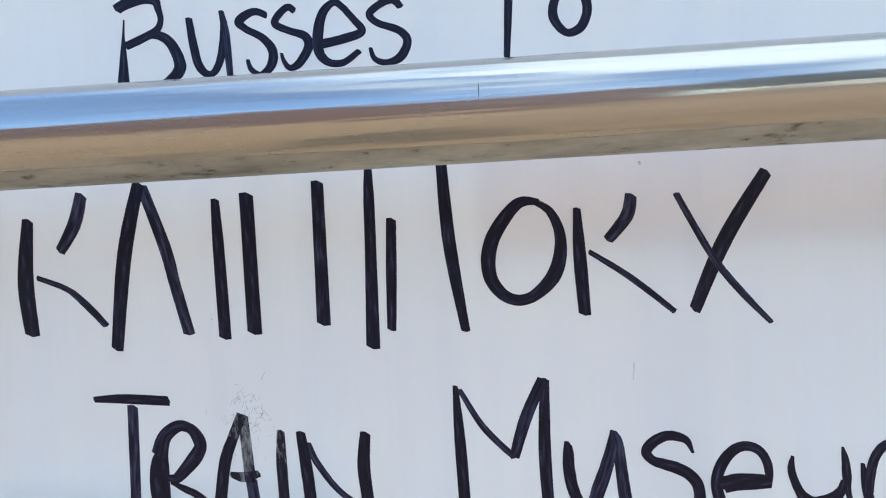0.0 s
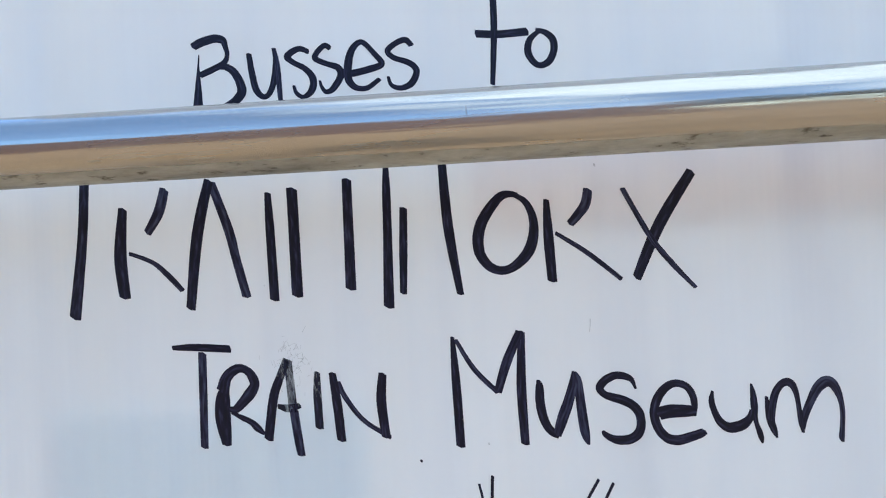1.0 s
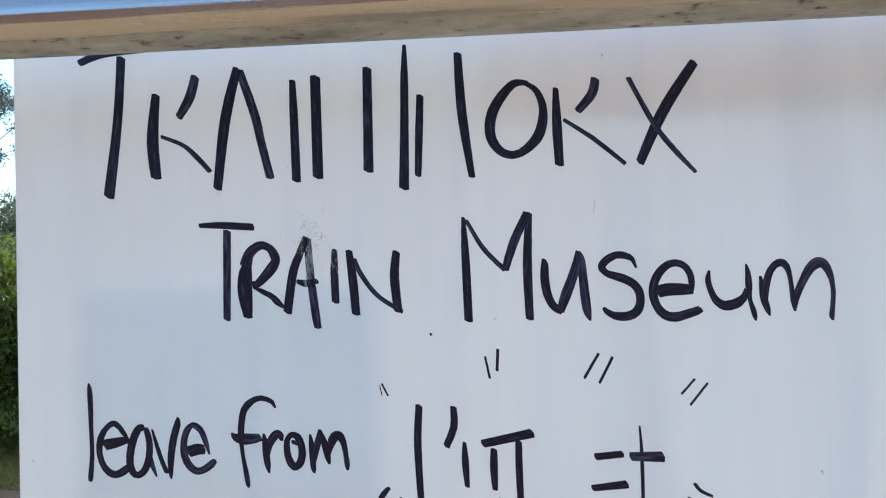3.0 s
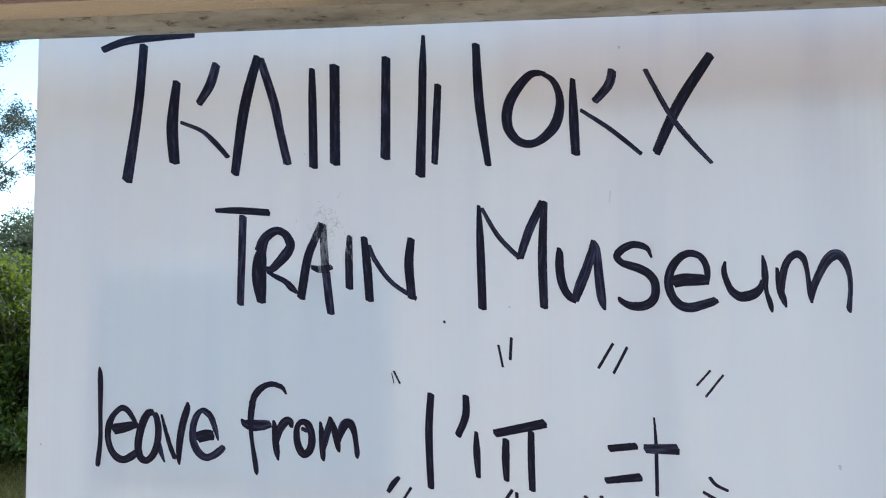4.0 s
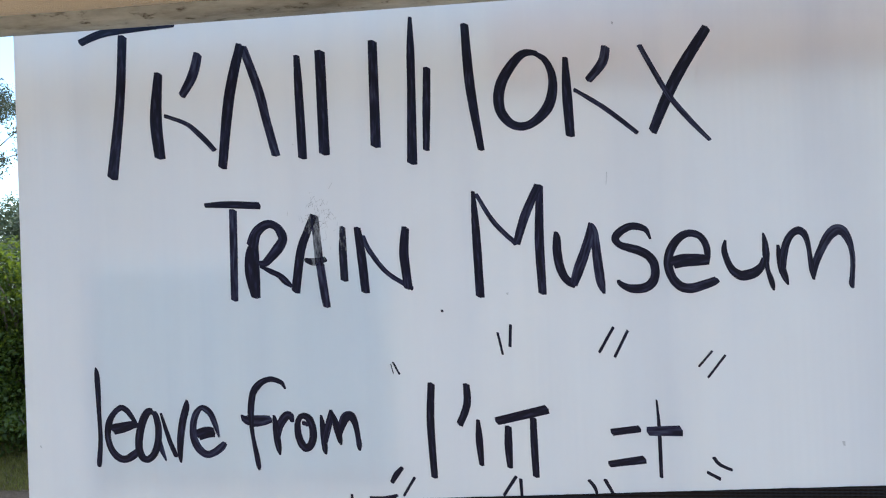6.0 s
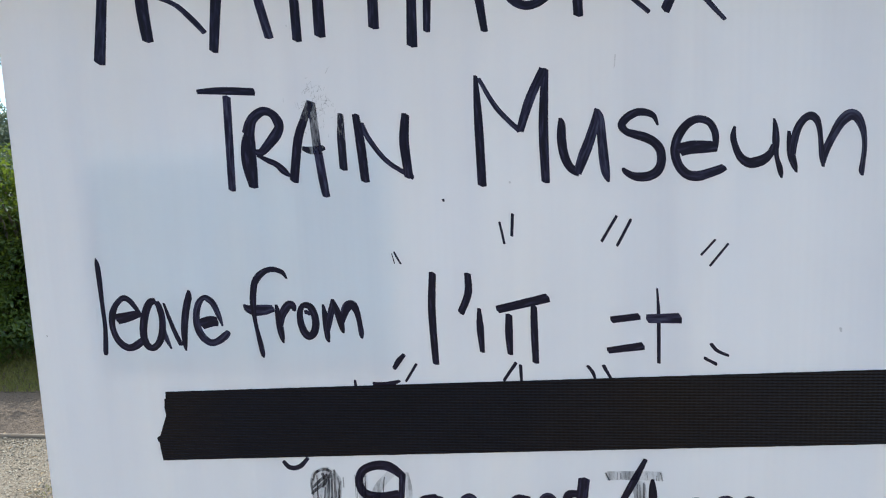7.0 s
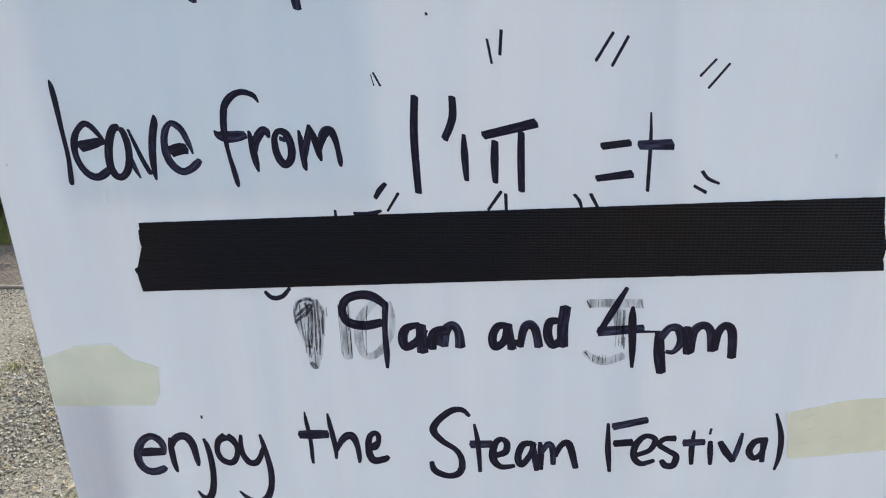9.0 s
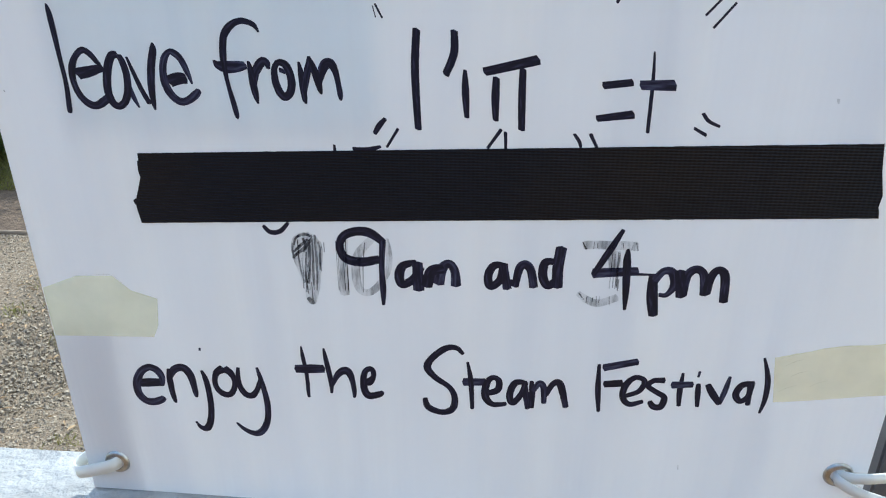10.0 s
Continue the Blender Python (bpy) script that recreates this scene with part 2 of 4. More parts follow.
def tube(bm, path, radii, sides=10, cap=True):
    """A round tube along a path of points."""
    rings, pts = [], [Vector(p) for p in path]
    for i, p in enumerate(pts):
        d = (pts[min(i + 1, len(pts) - 1)] - pts[max(i - 1, 0)]).normalized()
        a = d.cross(Vector((0, 0, 1)) if abs(d.z) < 0.9 else Vector((1, 0, 0))).normalized()
        b = d.cross(a)
        rings.append([bm.verts.new(p + radii[i] * (math.cos(2 * math.pi * k / sides) * a + math.sin(2 * math.pi * k / sides) * b)) for k in range(sides)])
    for r, s in zip(rings, rings[1:]):
        for k in range(sides):
            bm.faces.new((r[k], r[(k + 1) % sides], s[(k + 1) % sides], s[k]))
    if cap:
        bm.faces.new(rings[0][::-1]), bm.faces.new(rings[-1])
    return bm


def spline(pts, steps=8):
    """Points of a smooth line through pts (tuples of any length)."""
    if len(pts) == 2:
        return [tuple(a + (b - a) * i / steps for a, b in zip(*pts)) for i in range(steps + 1)]
    out, ext = [], [pts[0], *pts, pts[-1]]
    for p0, p1, p2, p3 in zip(ext, ext[1:], ext[2:], ext[3:]):
        for i in range(steps):
            t = i / steps
            out.append(tuple(0.5 * (2 * b + (c - a) * t + (2 * a - 5 * b + 4 * c - d) * t * t + (3 * b - a - 3 * c + d) * t ** 3) for a, b, c, d in zip(p0, p1, p2, p3)))
    return out + [tuple(pts[-1])]


# ---- ground and surroundings ----
def build_ground():
    bm = bmesh.new()
    bmesh.ops.create_grid(bm, x_segments=120, y_segments=120, size=1)
    for v in bm.verts:
        x, y = v.co.x, v.co.y
        v.co.x, v.co.y = 4 * x + 900 * x ** 5, 4 * y + 900 * y ** 5
        v.co.z = 0.012 * noise.noise((v.co.x * 1.7, v.co.y * 1.7, 0)) if abs(v.co.x) < 8 and abs(v.co.y) < 8 else 0
    tagged(link("ground", bm, GROUND, smooth=True), "compacted grey and tan gravel ground", "ground", kind="structure")


AWAY = Vector((-0.634, 0.773, 0))           # from the board towards the shrubs
SIDE = Vector((0.773, 0.634, 0))


def spot(far, across=0.0, z=0.0):
    return Vector((0.05, -0.42, 0)) + AWAY * far + SIDE * across + Vector((0, 0, z))


def build_stones():
    rng = random.Random(4)
    bm = bmesh.new()
    cube = [Vector(c) for c in ((-1, -1, -1), (1, -1, -1), (1, 1, -1), (-1, 1, -1), (-0.7, -0.7, 1), (0.7, -0.7, 1), (0.7, 0.7, 1), (-0.7, 0.7, 1))]
    faces = ((0, 3, 2, 1), (4, 5, 6, 7), (0, 1, 5, 4), (1, 2, 6, 5), (2, 3, 7, 6), (3, 0, 4, 7))
    for i in range(62000):
        far = 0.9 + 2.85 * rng.random() ** 0.85
        wide = 0.30 * (0.5 + far / 3.0) if i < 26000 else 1.0 + 0.6 * far
        p = spot(far, rng.uniform(-wide, wide), 0.001)
        if p.y > 2.25:
            continue
        s = rng.choice((0.0016, 0.002, 0.0025, 0.003, 0.0036, 0.005)) * rng.uniform(0.7, 1.2) * (2.0 if rng.random() < 0.02 else 1.0)
        turn = Euler([rng.uniform(0, 3) for _ in range(3)]).to_matrix()
        squash = (1, rng.uniform(0.6, 1), rng.uniform(0.4, 0.8))
        q = [bm.verts.new(p + turn @ Vector([a * b * s * rng.uniform(0.75, 1.2) for a, b in zip(c, squash)])) for c in cube]
        for f in faces:
            bm.faces.new([q[k] for k in f])
    tagged(link("gravel", bm, STONE), "loose crushed grey stones on the ground", "gravel", kind="stuff")
    bm = bmesh.new()
    for i in range(300):
        far = rng.choice((rng.gauss(2.65, 0.16), rng.uniform(1.3, 3.9)))
        p = spot(far, rng.uniform(-0.4, 0.4), 0.012)
        a, l, w = rng.uniform(0, 6.3), rng.uniform(0.006, 0.018), rng.uniform(0.002, 0.006)
        u, n = Vector((math.cos(a), math.sin(a), rng.uniform(-0.2, 0.2))), Vector((-math.sin(a), math.cos(a), 0))
        q = [bm.verts.new(c) for c in (p - u * l, p + n * w + Vector((0, 0, 0.005)), p + u * l, p - n * w + Vector((0, 0, 0.003)))]
        bm.faces.new((q[0], q[1], q[2])), bm.faces.new((q[0], q[2], q[3]))
    tagged(link("leaf_litter", bm, LITTER), "dry brown leaves scattered over the gravel", "leaf litter", kind="stuff")


def build_verge():
    bm = bmesh.new()
    grid = [[bm.verts.new((-6.5 + 0.25 * k, 2.278 + 0.13 * i, 0.008 + 0.012 * noise.noise((i * 0.7, k * 0.5, 3)) * min(i, 1) + 0.004 * i)) for k in range(23)] for i in range(22)]
    for a, b in zip(grid, grid[1:]):
        for k in range(22):
            bm.faces.new((a[k], a[k + 1], b[k + 1], b[k]))
    tagged(link("soil_bed", bm, SOIL, smooth=True), "bare brown soil bed behind the timber edging", "soil", kind="structure")
    bm = bmesh.new()
    box(bm, (-2.8, -0.007, 0), (2.8, 0.007, 0.016), 0.003)
    edging = link("timber_edging", bm, TIMBER)
    edging.location = (-3.9, 2.265, 0.0)
    tagged(edging, "weathered timber edging along the gravel", "edging", kind="structure")
    rng = random.Random(8)
    bm = bmesh.new()
    for i in range(26000):
        y = 2.80 + 0.95 * rng.random()
        p = Vector((rng.uniform(-3.9, -2.35), y, 0.008 + 0.031 * (y - 2.28)))
        a, h, w = rng.uniform(0, 6.3), rng.uniform(0.008, 0.034), rng.uniform(0.0012, 0.0028)
        lean = Vector((rng.uniform(-0.6, 0.6), rng.uniform(-0.6, 0.6), 1)) * h
        n = Vector((math.cos(a), math.sin(a), 0)) * w
        q = [bm.verts.new(c) for c in (p - n, p + n, p + lean * 0.6 + n * 0.7, p + lean)]
        bm.faces.new((q[0], q[1], q[2])), bm.faces.new((q[0], q[2], q[3]))
    tagged(link("grass", bm, GRASS), "short dry-tipped green grass under the shrubs", "grass", kind="stuff")


def build_tufts():
    rng = random.Random(12)
    bm = bmesh.new()
    for far, across, count in ((2.32, 0.06, 170), (2.62, -0.10, 110), (2.05, 0.09, 120), (1.72, -0.02, 60), (2.85, 0.04, 90)):
        for _ in range(count):
            p = spot(far, across) + Vector((rng.gauss(0, 0.035), rng.gauss(0, 0.035), 0.0))
            a, h, w = rng.uniform(0, 6.3), rng.uniform(0.008, 0.026), rng.uniform(0.0010, 0.0022)
            lean = Vector((rng.uniform(-0.9, 0.9), rng.uniform(-0.9, 0.9), 1)) * h
            n = Vector((math.cos(a), math.sin(a), 0)) * w
            q = [bm.verts.new(c) for c in (p - n, p + n, p + lean * 0.6 + n * 0.7, p + lean)]
            bm.faces.new((q[0], q[1], q[2])), bm.faces.new((q[0], q[2], q[3]))
    tagged(link("weeds", bm, GRASS), "small dry yellow-green weeds growing from the gravel", "weeds", kind="stuff")


def leaves(bm, rng, at, count, spread, size, slim):
    for _ in range(count):
        p = at + Vector((rng.gauss(0, spread), rng.gauss(0, spread), rng.gauss(0, spread * 0.8)))
        turn = Euler((rng.uniform(-1.1, 1.1), rng.uniform(-1.1, 1.1), rng.uniform(0, 6.3))).to_matrix()
        l, w = size * rng.uniform(0.7, 1.3), size * slim * rng.uniform(0.7, 1.2)
        q = [bm.verts.new(p + turn @ Vector(c)) for c in ((0, 0, 0), (l * 0.5, w, 0.15 * w), (l, 0, -0.2 * w), (l * 0.5, -w, 0.15 * w))]
        bm.faces.new((q[0], q[1], q[2])), bm.faces.new((q[0], q[2], q[3]))


def plant(name, label, category, at, height, spread, limbs, clumps, per, size, slim, material, seed, low=0.15, trunk=0.05, puff=0.10, tight=1.0):
    """A trunk with limbs and a crown of leaf clumps round the limbs' ends."""
    rng, leaf_rng = random.Random(seed), random.Random(seed + 500)
    top = empty(name, label, category, at)
    wood, crown = bmesh.new(), bmesh.new()
    fork = height * low
    tube(wood, [(0, 0, -0.05), (0.02, 0.01, fork * 0.5), (0.0, 0.03, fork), (0.05, 0.0, height * 0.75)], [trunk, trunk * 0.85, trunk * 0.7, trunk * 0.2], 8)
    for i in range(limbs):
        a, up = 2.4 * i + rng.uniform(-0.4, 0.4), rng.uniform(0.04 if low < 0.1 else 0.35, 1.0)
        reach = spread * rng.uniform(0.55, 1.0) * math.sqrt(max(0.15, 1.15 - up ** 2))
        base = Vector((0, 0.02, fork + (height * 0.7 - fork) * rng.random() * up))
        end = Vector((math.cos(a) * reach, math.sin(a) * reach, fork * 0.6 + (height - fork * 0.6) * up))
        mid = base.lerp(end, 0.5) + Vector((rng.uniform(-0.1, 0.1), rng.uniform(-0.1, 0.1), 0.08)) * spread
        line = spline([tuple(base), tuple(mid), tuple(end)], 4)
        tube(wood, line, [trunk * 0.45 * (1 - 0.85 * k / (len(line) - 1)) for k in range(len(line))], 5)
        for _ in range(clumps):
            p = base.lerp(end, rng.uniform(0.45, 1.05)) + Vector((rng.gauss(0, 1), rng.gauss(0, 1), rng.gauss(0, 0.7))) * spread * 1.1 * puff
            leaves(crown, leaf_rng, p, per, spread * puff * tight, size, slim)
    part("trunk", wood, BARK, top, smooth=True)
    part("crown", crown, material, top)
    return top


def build_plants():
    for k, (x, y, h, s) in enumerate(((-3.36, 3.78, 1.28, 0.75), (-2.35, 4.1, 1.5, 0.8), (-4.55, 4.1, 1.55, 0.8))):
        plant("shrub", "dense leafy green shrub growing from the verge", "shrub", (x, y, 0.05), h, s, 90, 6, 80, 0.040, 0.22, SHRUB_LEAF, 20 + k, 0.03, 0.03, 0.10, 0.62)
    plant("small_tree", "dull olive-green bushy tree behind the shrubs", "tree", spot(11.0, 0.3), 1.98, 1.5, 70, 8, 170, 0.055, 0.24, OLIVE_LEAF, 31, 0.05, 0.07, 0.10, 0.65)
    plant("gum_tree", "tall sparse gum tree with thin open branches", "tree", spot(15.0, -1.3), 7.6, 2.6, 28, 6, 260, 0.070, 0.17, GUM_LEAF, 2587, 0.22, 0.035, 0.042, 0.85)
    for k, (x, y, h) in enumerate(((9, 13, 5.5), (2, 17, 6.5), (-16, 4, 6), (11, -10, 6.8), (7.5, -10, 6.2), (4.8, -9.5, 5.2), (18, -4, 6))):
        plant("far_tree", "rounded dark green tree at the edge of the yard", "tree", (x, y, 0), h, 2.6, 22, 5, 34, 0.26, 0.3, GUM_LEAF, 60 + k, 0.2, 0.14)


def build_wall():
    bm = bmesh.new()
    box(bm, (-16, -7.3, 0), (2.5, -7.0, 3.5), 0.02)
    tagged(link("wall_south", bm, BRICK), "plain red-brown rendered yard wall", "wall", kind="structure")


# ---- rail, plank and posts ----
RAIL = (-0.063, 0.029, 1.340, 0.0016, 0.0188)         # y, slope of y, z, slope of z, radius


def build_barrier():
    y, sy, z, sz, r = RAIL
    top = empty("steel_barrier", "shiny galvanised steel tube rail on two uprights", "barrier", (0, y, 0))
    bm = bmesh.new()
    tube(bm, [(x, sy * x, z + sz * x) for x in np.linspace(-1.25, 1.25, 41)], [r] * 41, 64)
    part("rail", bm, CHROME, top, smooth=True)
    for x in (-1.2, 1.2):
        bm = bmesh.new()
        tube(bm, [(x, sy * x, 0.0), (x, sy * x, z - 0.005)], [0.019, 0.019], 24)
        part("upright", bm, CHROME, top, smooth=True)
        bm = bmesh.new()
        box(bm, (x - 0.06, sy * x - 0.18, 0.0), (x + 0.06, sy * x + 0.18, 0.012), 0.002)
        part("foot_plate", bm, DARK_STEEL, top)
    # underside band: grey stands in for the mirrored sign, with dirt over it
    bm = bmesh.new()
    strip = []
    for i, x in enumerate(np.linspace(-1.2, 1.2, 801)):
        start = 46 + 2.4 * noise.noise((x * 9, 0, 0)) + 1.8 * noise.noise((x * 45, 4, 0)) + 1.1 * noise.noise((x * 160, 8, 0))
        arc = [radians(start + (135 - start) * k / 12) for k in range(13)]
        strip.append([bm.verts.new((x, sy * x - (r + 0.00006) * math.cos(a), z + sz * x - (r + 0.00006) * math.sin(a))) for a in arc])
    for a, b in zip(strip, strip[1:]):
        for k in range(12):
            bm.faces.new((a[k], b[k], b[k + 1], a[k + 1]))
    part("dirty_reflection_band", bm, DIRTY_REFLECTION, top, "dull dirty band under the rail, the sign's reflection in its colour", smooth=True)
    rng = random.Random(3)
    for x, around in ((-0.243, -8), (-0.256, -10), (-0.231, -9), (-0.275, -12), (0.31, -8)):
        bm = bmesh.new()
        n = Vector((0, -math.cos(radians(around)), math.sin(radians(around))))
        c = Vector((x, sy * x, z + sz * x)) + n * (r + 0.0002)
        up = Vector((1, 0, 0)).cross(n)
        ring = [bm.verts.new(c + (Vector((1, 0, 0)) * math.cos(a) * 0.0035 + up * math.sin(a) * 0.0012) * rng.uniform(0.5, 1.2)) for a in np.linspace(0, 5.6, 9)]
        bm.faces.new(ring)
        part("rust_spot", bm, RUST, top)
    for x, around, wide, high in ((0.042, 12, 0.00018, 0.0030), (0.130, 29, 0.0002, 0.0002)):
        bm = bmesh.new()
        rows = []
        for k in range(7):
            a = radians(around) + (k / 3 - 1) * high / r
            n = Vector((0, -math.cos(a), math.sin(a)))
            half = wide * (1 - 0.6 * abs(k / 3 - 1)) * rng.uniform(0.7, 1.2)
            rows.append([bm.verts.new(Vector((x + h, sy * x, z + sz * x)) + n * (r + 0.00015)) for h in (-half, half)])
        for a, b in zip(rows, rows[1:]):
            bm.faces.new((a[0], a[1], b[1], b[0]))
        part("scuff", bm, DARK_STEEL, top, "dark scuff on the tube")


def build_plank():
    top = empty("white_plank", "thick white-painted plank on two legs under the sign", "plank", (0, 0, 0))
    bm = bmesh.new()
    box(bm, (-0.75, -0.022, 0.690), (0.75, 0.046, 0.737), 0.004)
    bmesh.ops.subdivide_edges(bm, edges=[e for e in bm.edges if e.calc_length() > 1], cuts=60)
    for v in bm.verts:
        v.co.z += 0.0012 * noise.noise((v.co.x * 9, v.co.y * 20, 1)) - 0.0006
        v.co.y += 0.0015 * noise.noise((v.co.x * 6, v.co.z * 30, 5))
    part("board", bm, WHITE_PAINT, top)
    for x in (-0.68, 0.68):
        bm = bmesh.new()
        box(bm, (x - 0.04, -0.015, 0.0), (x + 0.04, 0.035, 0.692), 0.004)
        part("leg", bm, WHITE_PAINT, top)
    for x in (-0.262, 0.347):
        bm = bmesh.new()
        box(bm, (x - 0.02, 0.012, 0.0), (x + 0.02, 0.034, 0.17), 0.002)
        post = link("steel_post", bm, DARK_STEEL)
        post.location = (0, 0, 0.737)
        tagged(post, "dark flat steel post standing on the plank behind the sign", "post", group="posts behind the sign")


# ---- the sign ----
LEFT, RIGHT, BOTTOM, TOP_Z = -0.2875, 0.3130, 0.7375, 1.638
sign = empty("sign", "white fluted plastic sign hand-lettered in black marker", "sign", (0, 0, BOTTOM))


def build_sheet():
    bm = bmesh.new()
    box(bm, (LEFT, 0.0, 0.0), (RIGHT, 0.0045, TOP_Z - BOTTOM), 0.0006)
    part("sheet", bm, CORFLUTE, sign)
    bm = bmesh.new()
    box(bm, (-0.235, 0.0062, 1.045 - BOTTOM), (-0.03, 0.0092, 1.186 - BOTTOM), 0.0005)
    part("backing_sheet", bm, BACKING, sign)
    # unseen pink strip, added to warm the light coming through the sheet
    bm = bmesh.new()
    box(bm, (0.040, 0.0075, 1.290 - BOTTOM), (0.308, 0.0090, 1.350 - BOTTOM), 0.0004)
    part("tint_strip", bm, PINK, sign, "pale pink strip added behind the sheet to tint its light")


lift = [0.00006]


def mark(name, material, strokes):
    """Pen strokes on the sign's face. Points: x, height above one metre, nib width, in millimetres."""
    bm = bmesh.new()
    uv = bm.loops.layers.uv.new("UVMap")
    for pts in strokes:
        lift[0] = 0.00006 + (lift[0] - 0.00006 + 0.000037) % 0.0001
        line = spline(pts, 9)
        n = len(line)
        rows, gone, run, seed = [], {}, 0.0, 3.7 * len(bm.verts)
        for i, (x, z, w) in enumerate(line):
            x0, z0, _ = line[max(i - 1, 0)]
            x1, z1, _ = line[min(i + 1, n - 1)]
            dx, dz = x1 - x0, z1 - z0
            d = math.hypot(dx, dz) or 1.0
            nx, nz = -dz / d, dx / d
            jig = [0.5 * max(w, 0.3) + 0.10 * noise.noise((x * 0.35, z * 0.35, s)) for s in (0.0, 7.0)]
            skew = 0.0
            if i in (0, n - 1):
                across, along = 0.77 * nx - 0.64 * nz, (0.77 * dx - 0.64 * dz) / d
                skew = max(-0.13, min(0.13, 0.5 * along / across if abs(across) > 0.05 and z > 30 else 0.0)) * w
            tip = w * (-0.16 if i == 0 else 0.16 if i == n - 1 else 0.0)
            ends = [(x + nx * jig[0] + dx / d * skew, z + nz * jig[0] + dz / d * skew), (x + dx / d * tip, z + dz / d * tip), (x - nx * jig[1] - dx / d * skew, z - nz * jig[1] - dz / d * skew)]
            deep = lift[0] + 4e-7 * i
            rows.append([bm.verts.new((a / 1000, -deep, b / 1000 + 1.0 - BOTTOM)) for a, b in ends])
            run += math.hypot(x - line[i - 1][0], z - line[i - 1][1]) if i else 0.0
            gone.update((v, run) for v in rows[-1])
        for a, b in zip(rows, rows[1:]):
            for f, us in ((bm.faces.new((a[0], a[1], b[1], b[0])), (0, 0.5, 0.5, 0)), (bm.faces.new((a[1], a[2], b[2], b[1])), (0.5, 1, 1, 0.5))):
                for loop, u in zip(f.loops, us):
                    loop[uv].uv = (u + seed, gone[loop.vert])
    part(name, bm, material, sign)


def patch(name, material, outline, label, off, thick=0.00015):
    """A thin piece stuck on the sign's face, with a torn outline. Points: x, height above one metre, in millimetres."""
    bm = bmesh.new()
    ring = []
    for (x0, z0), (x1, z1) in zip(outline, outline[1:] + outline[:1]):
        n = max(2, int(math.hypot(x1 - x0, z1 - z0) / 4))
        for k in range(n):
            x, z = x0 + (x1 - x0) * k / n, z0 + (z1 - z0) * k / n
            rag = 0.25 if k else 0.0
            ring.append(bm.verts.new(((x + rag * noise.noise((x, z, 2))) / 1000, -off, (z + rag * noise.noise((x, z, 9))) / 1000 + 1.0 - BOTTOM)))
    face = bm.faces.new(ring)
    bmesh.ops.triangulate(bm, faces=[face])
    part(name, bm, material, sign, label)


def build_patches():
    tape = [(-194.2, 26.6), (-193.2, 22), (-195.4, 21.4), (-195.9, 15.4), (-195.2, 9.8), (-198, 2.5), (-200.8, -4.6), (-203.3, -6.2), (-202.6, -9.2), (-201.2, -9.4), (-201.5, -14), (-201.0, -17.5), (-200.3, -22.5)]
    tape += [(13, -14), (274, -4.3), (273, 1), (271.5, 5), (273, 10), (270, 22), (268, 30), (266.5, 42)]
    patch("tape_strip", TAPE, tape, "strip of black ribbed cloth tape with torn ends", 0.0005)
    patch("tape_residue", RESIDUE_GREEN, [(-286.5, -76), (-258, -65), (-231, -64), (-219, -75), (-200, -81), (-203, -103), (-208, -113), (-286.5, -116)], "pale green patch of old tape glue", 0.00003)
    patch("tape_residue", RESIDUE_CREAM, [(232, -106), (245, -102), (254, -100), (262, -97), (277, -94), (291, -93), (312, -89), (312, -131), (298, -133), (260, -139), (237, -142)], "cream patch of old tape glue", 0.00003)


def build_eyelets():
    for x, z in ((-0.261, 0.767), (0.293, 0.799)):
        bm = bmesh.new()
        rings = []
        for r, d in ((0.0056, 0.0030), (0.0056, -0.0008), (0.0064, -0.0021), (0.0071, -0.0022), (0.0075, -0.0015), (0.0079, -0.0020), (0.0090, -0.0020), (0.0100, -0.0010), (0.0105, 0.0)):
            rings.append([bm.verts.new((x + r * math.cos(a), d, z - BOTTOM + r * math.sin(a))) for a in np.linspace(0, 2 * math.pi, 33)[:-1]])
        for a, b in zip(rings, rings[1:]):
            for k in range(32):
                bm.faces.new((a[k], a[(k + 1) % 32], b[(k + 1) % 32], b[k]))
        part("eyelet", bm, RING, sign, "round nickel eyelet", smooth=True)


def band(name, pts, width, thick=0.0013):
    """A cable tie: a flat nylon band, upright, along points."""
    bm = bmesh.new()
    line = [Vector(p) for p in spline(pts, 8)]
    rows = []
    for i, p in enumerate(line):
        d = (line[min(i + 1, len(line) - 1)] - line[max(i - 1, 0)]).normalized()
        out = Vector((d.y, -d.x, 0)).normalized() * thick / 2
        up = Vector((0, 0, width / 2)) - d * d.z * width / 2
        rows.append([bm.verts.new(p + s * out + t * up) for s, t in ((1, -1), (1, 1), (-1, 1), (-1, -1))])
    for a, b in zip(rows, rows[1:]):
        for k in range(4):
            bm.faces.new((a[k], a[(k + 1) % 4], b[(k + 1) % 4], b[k]))
    bm.faces.new(rows[0][::-1]), bm.faces.new(rows[-1])
    return bm


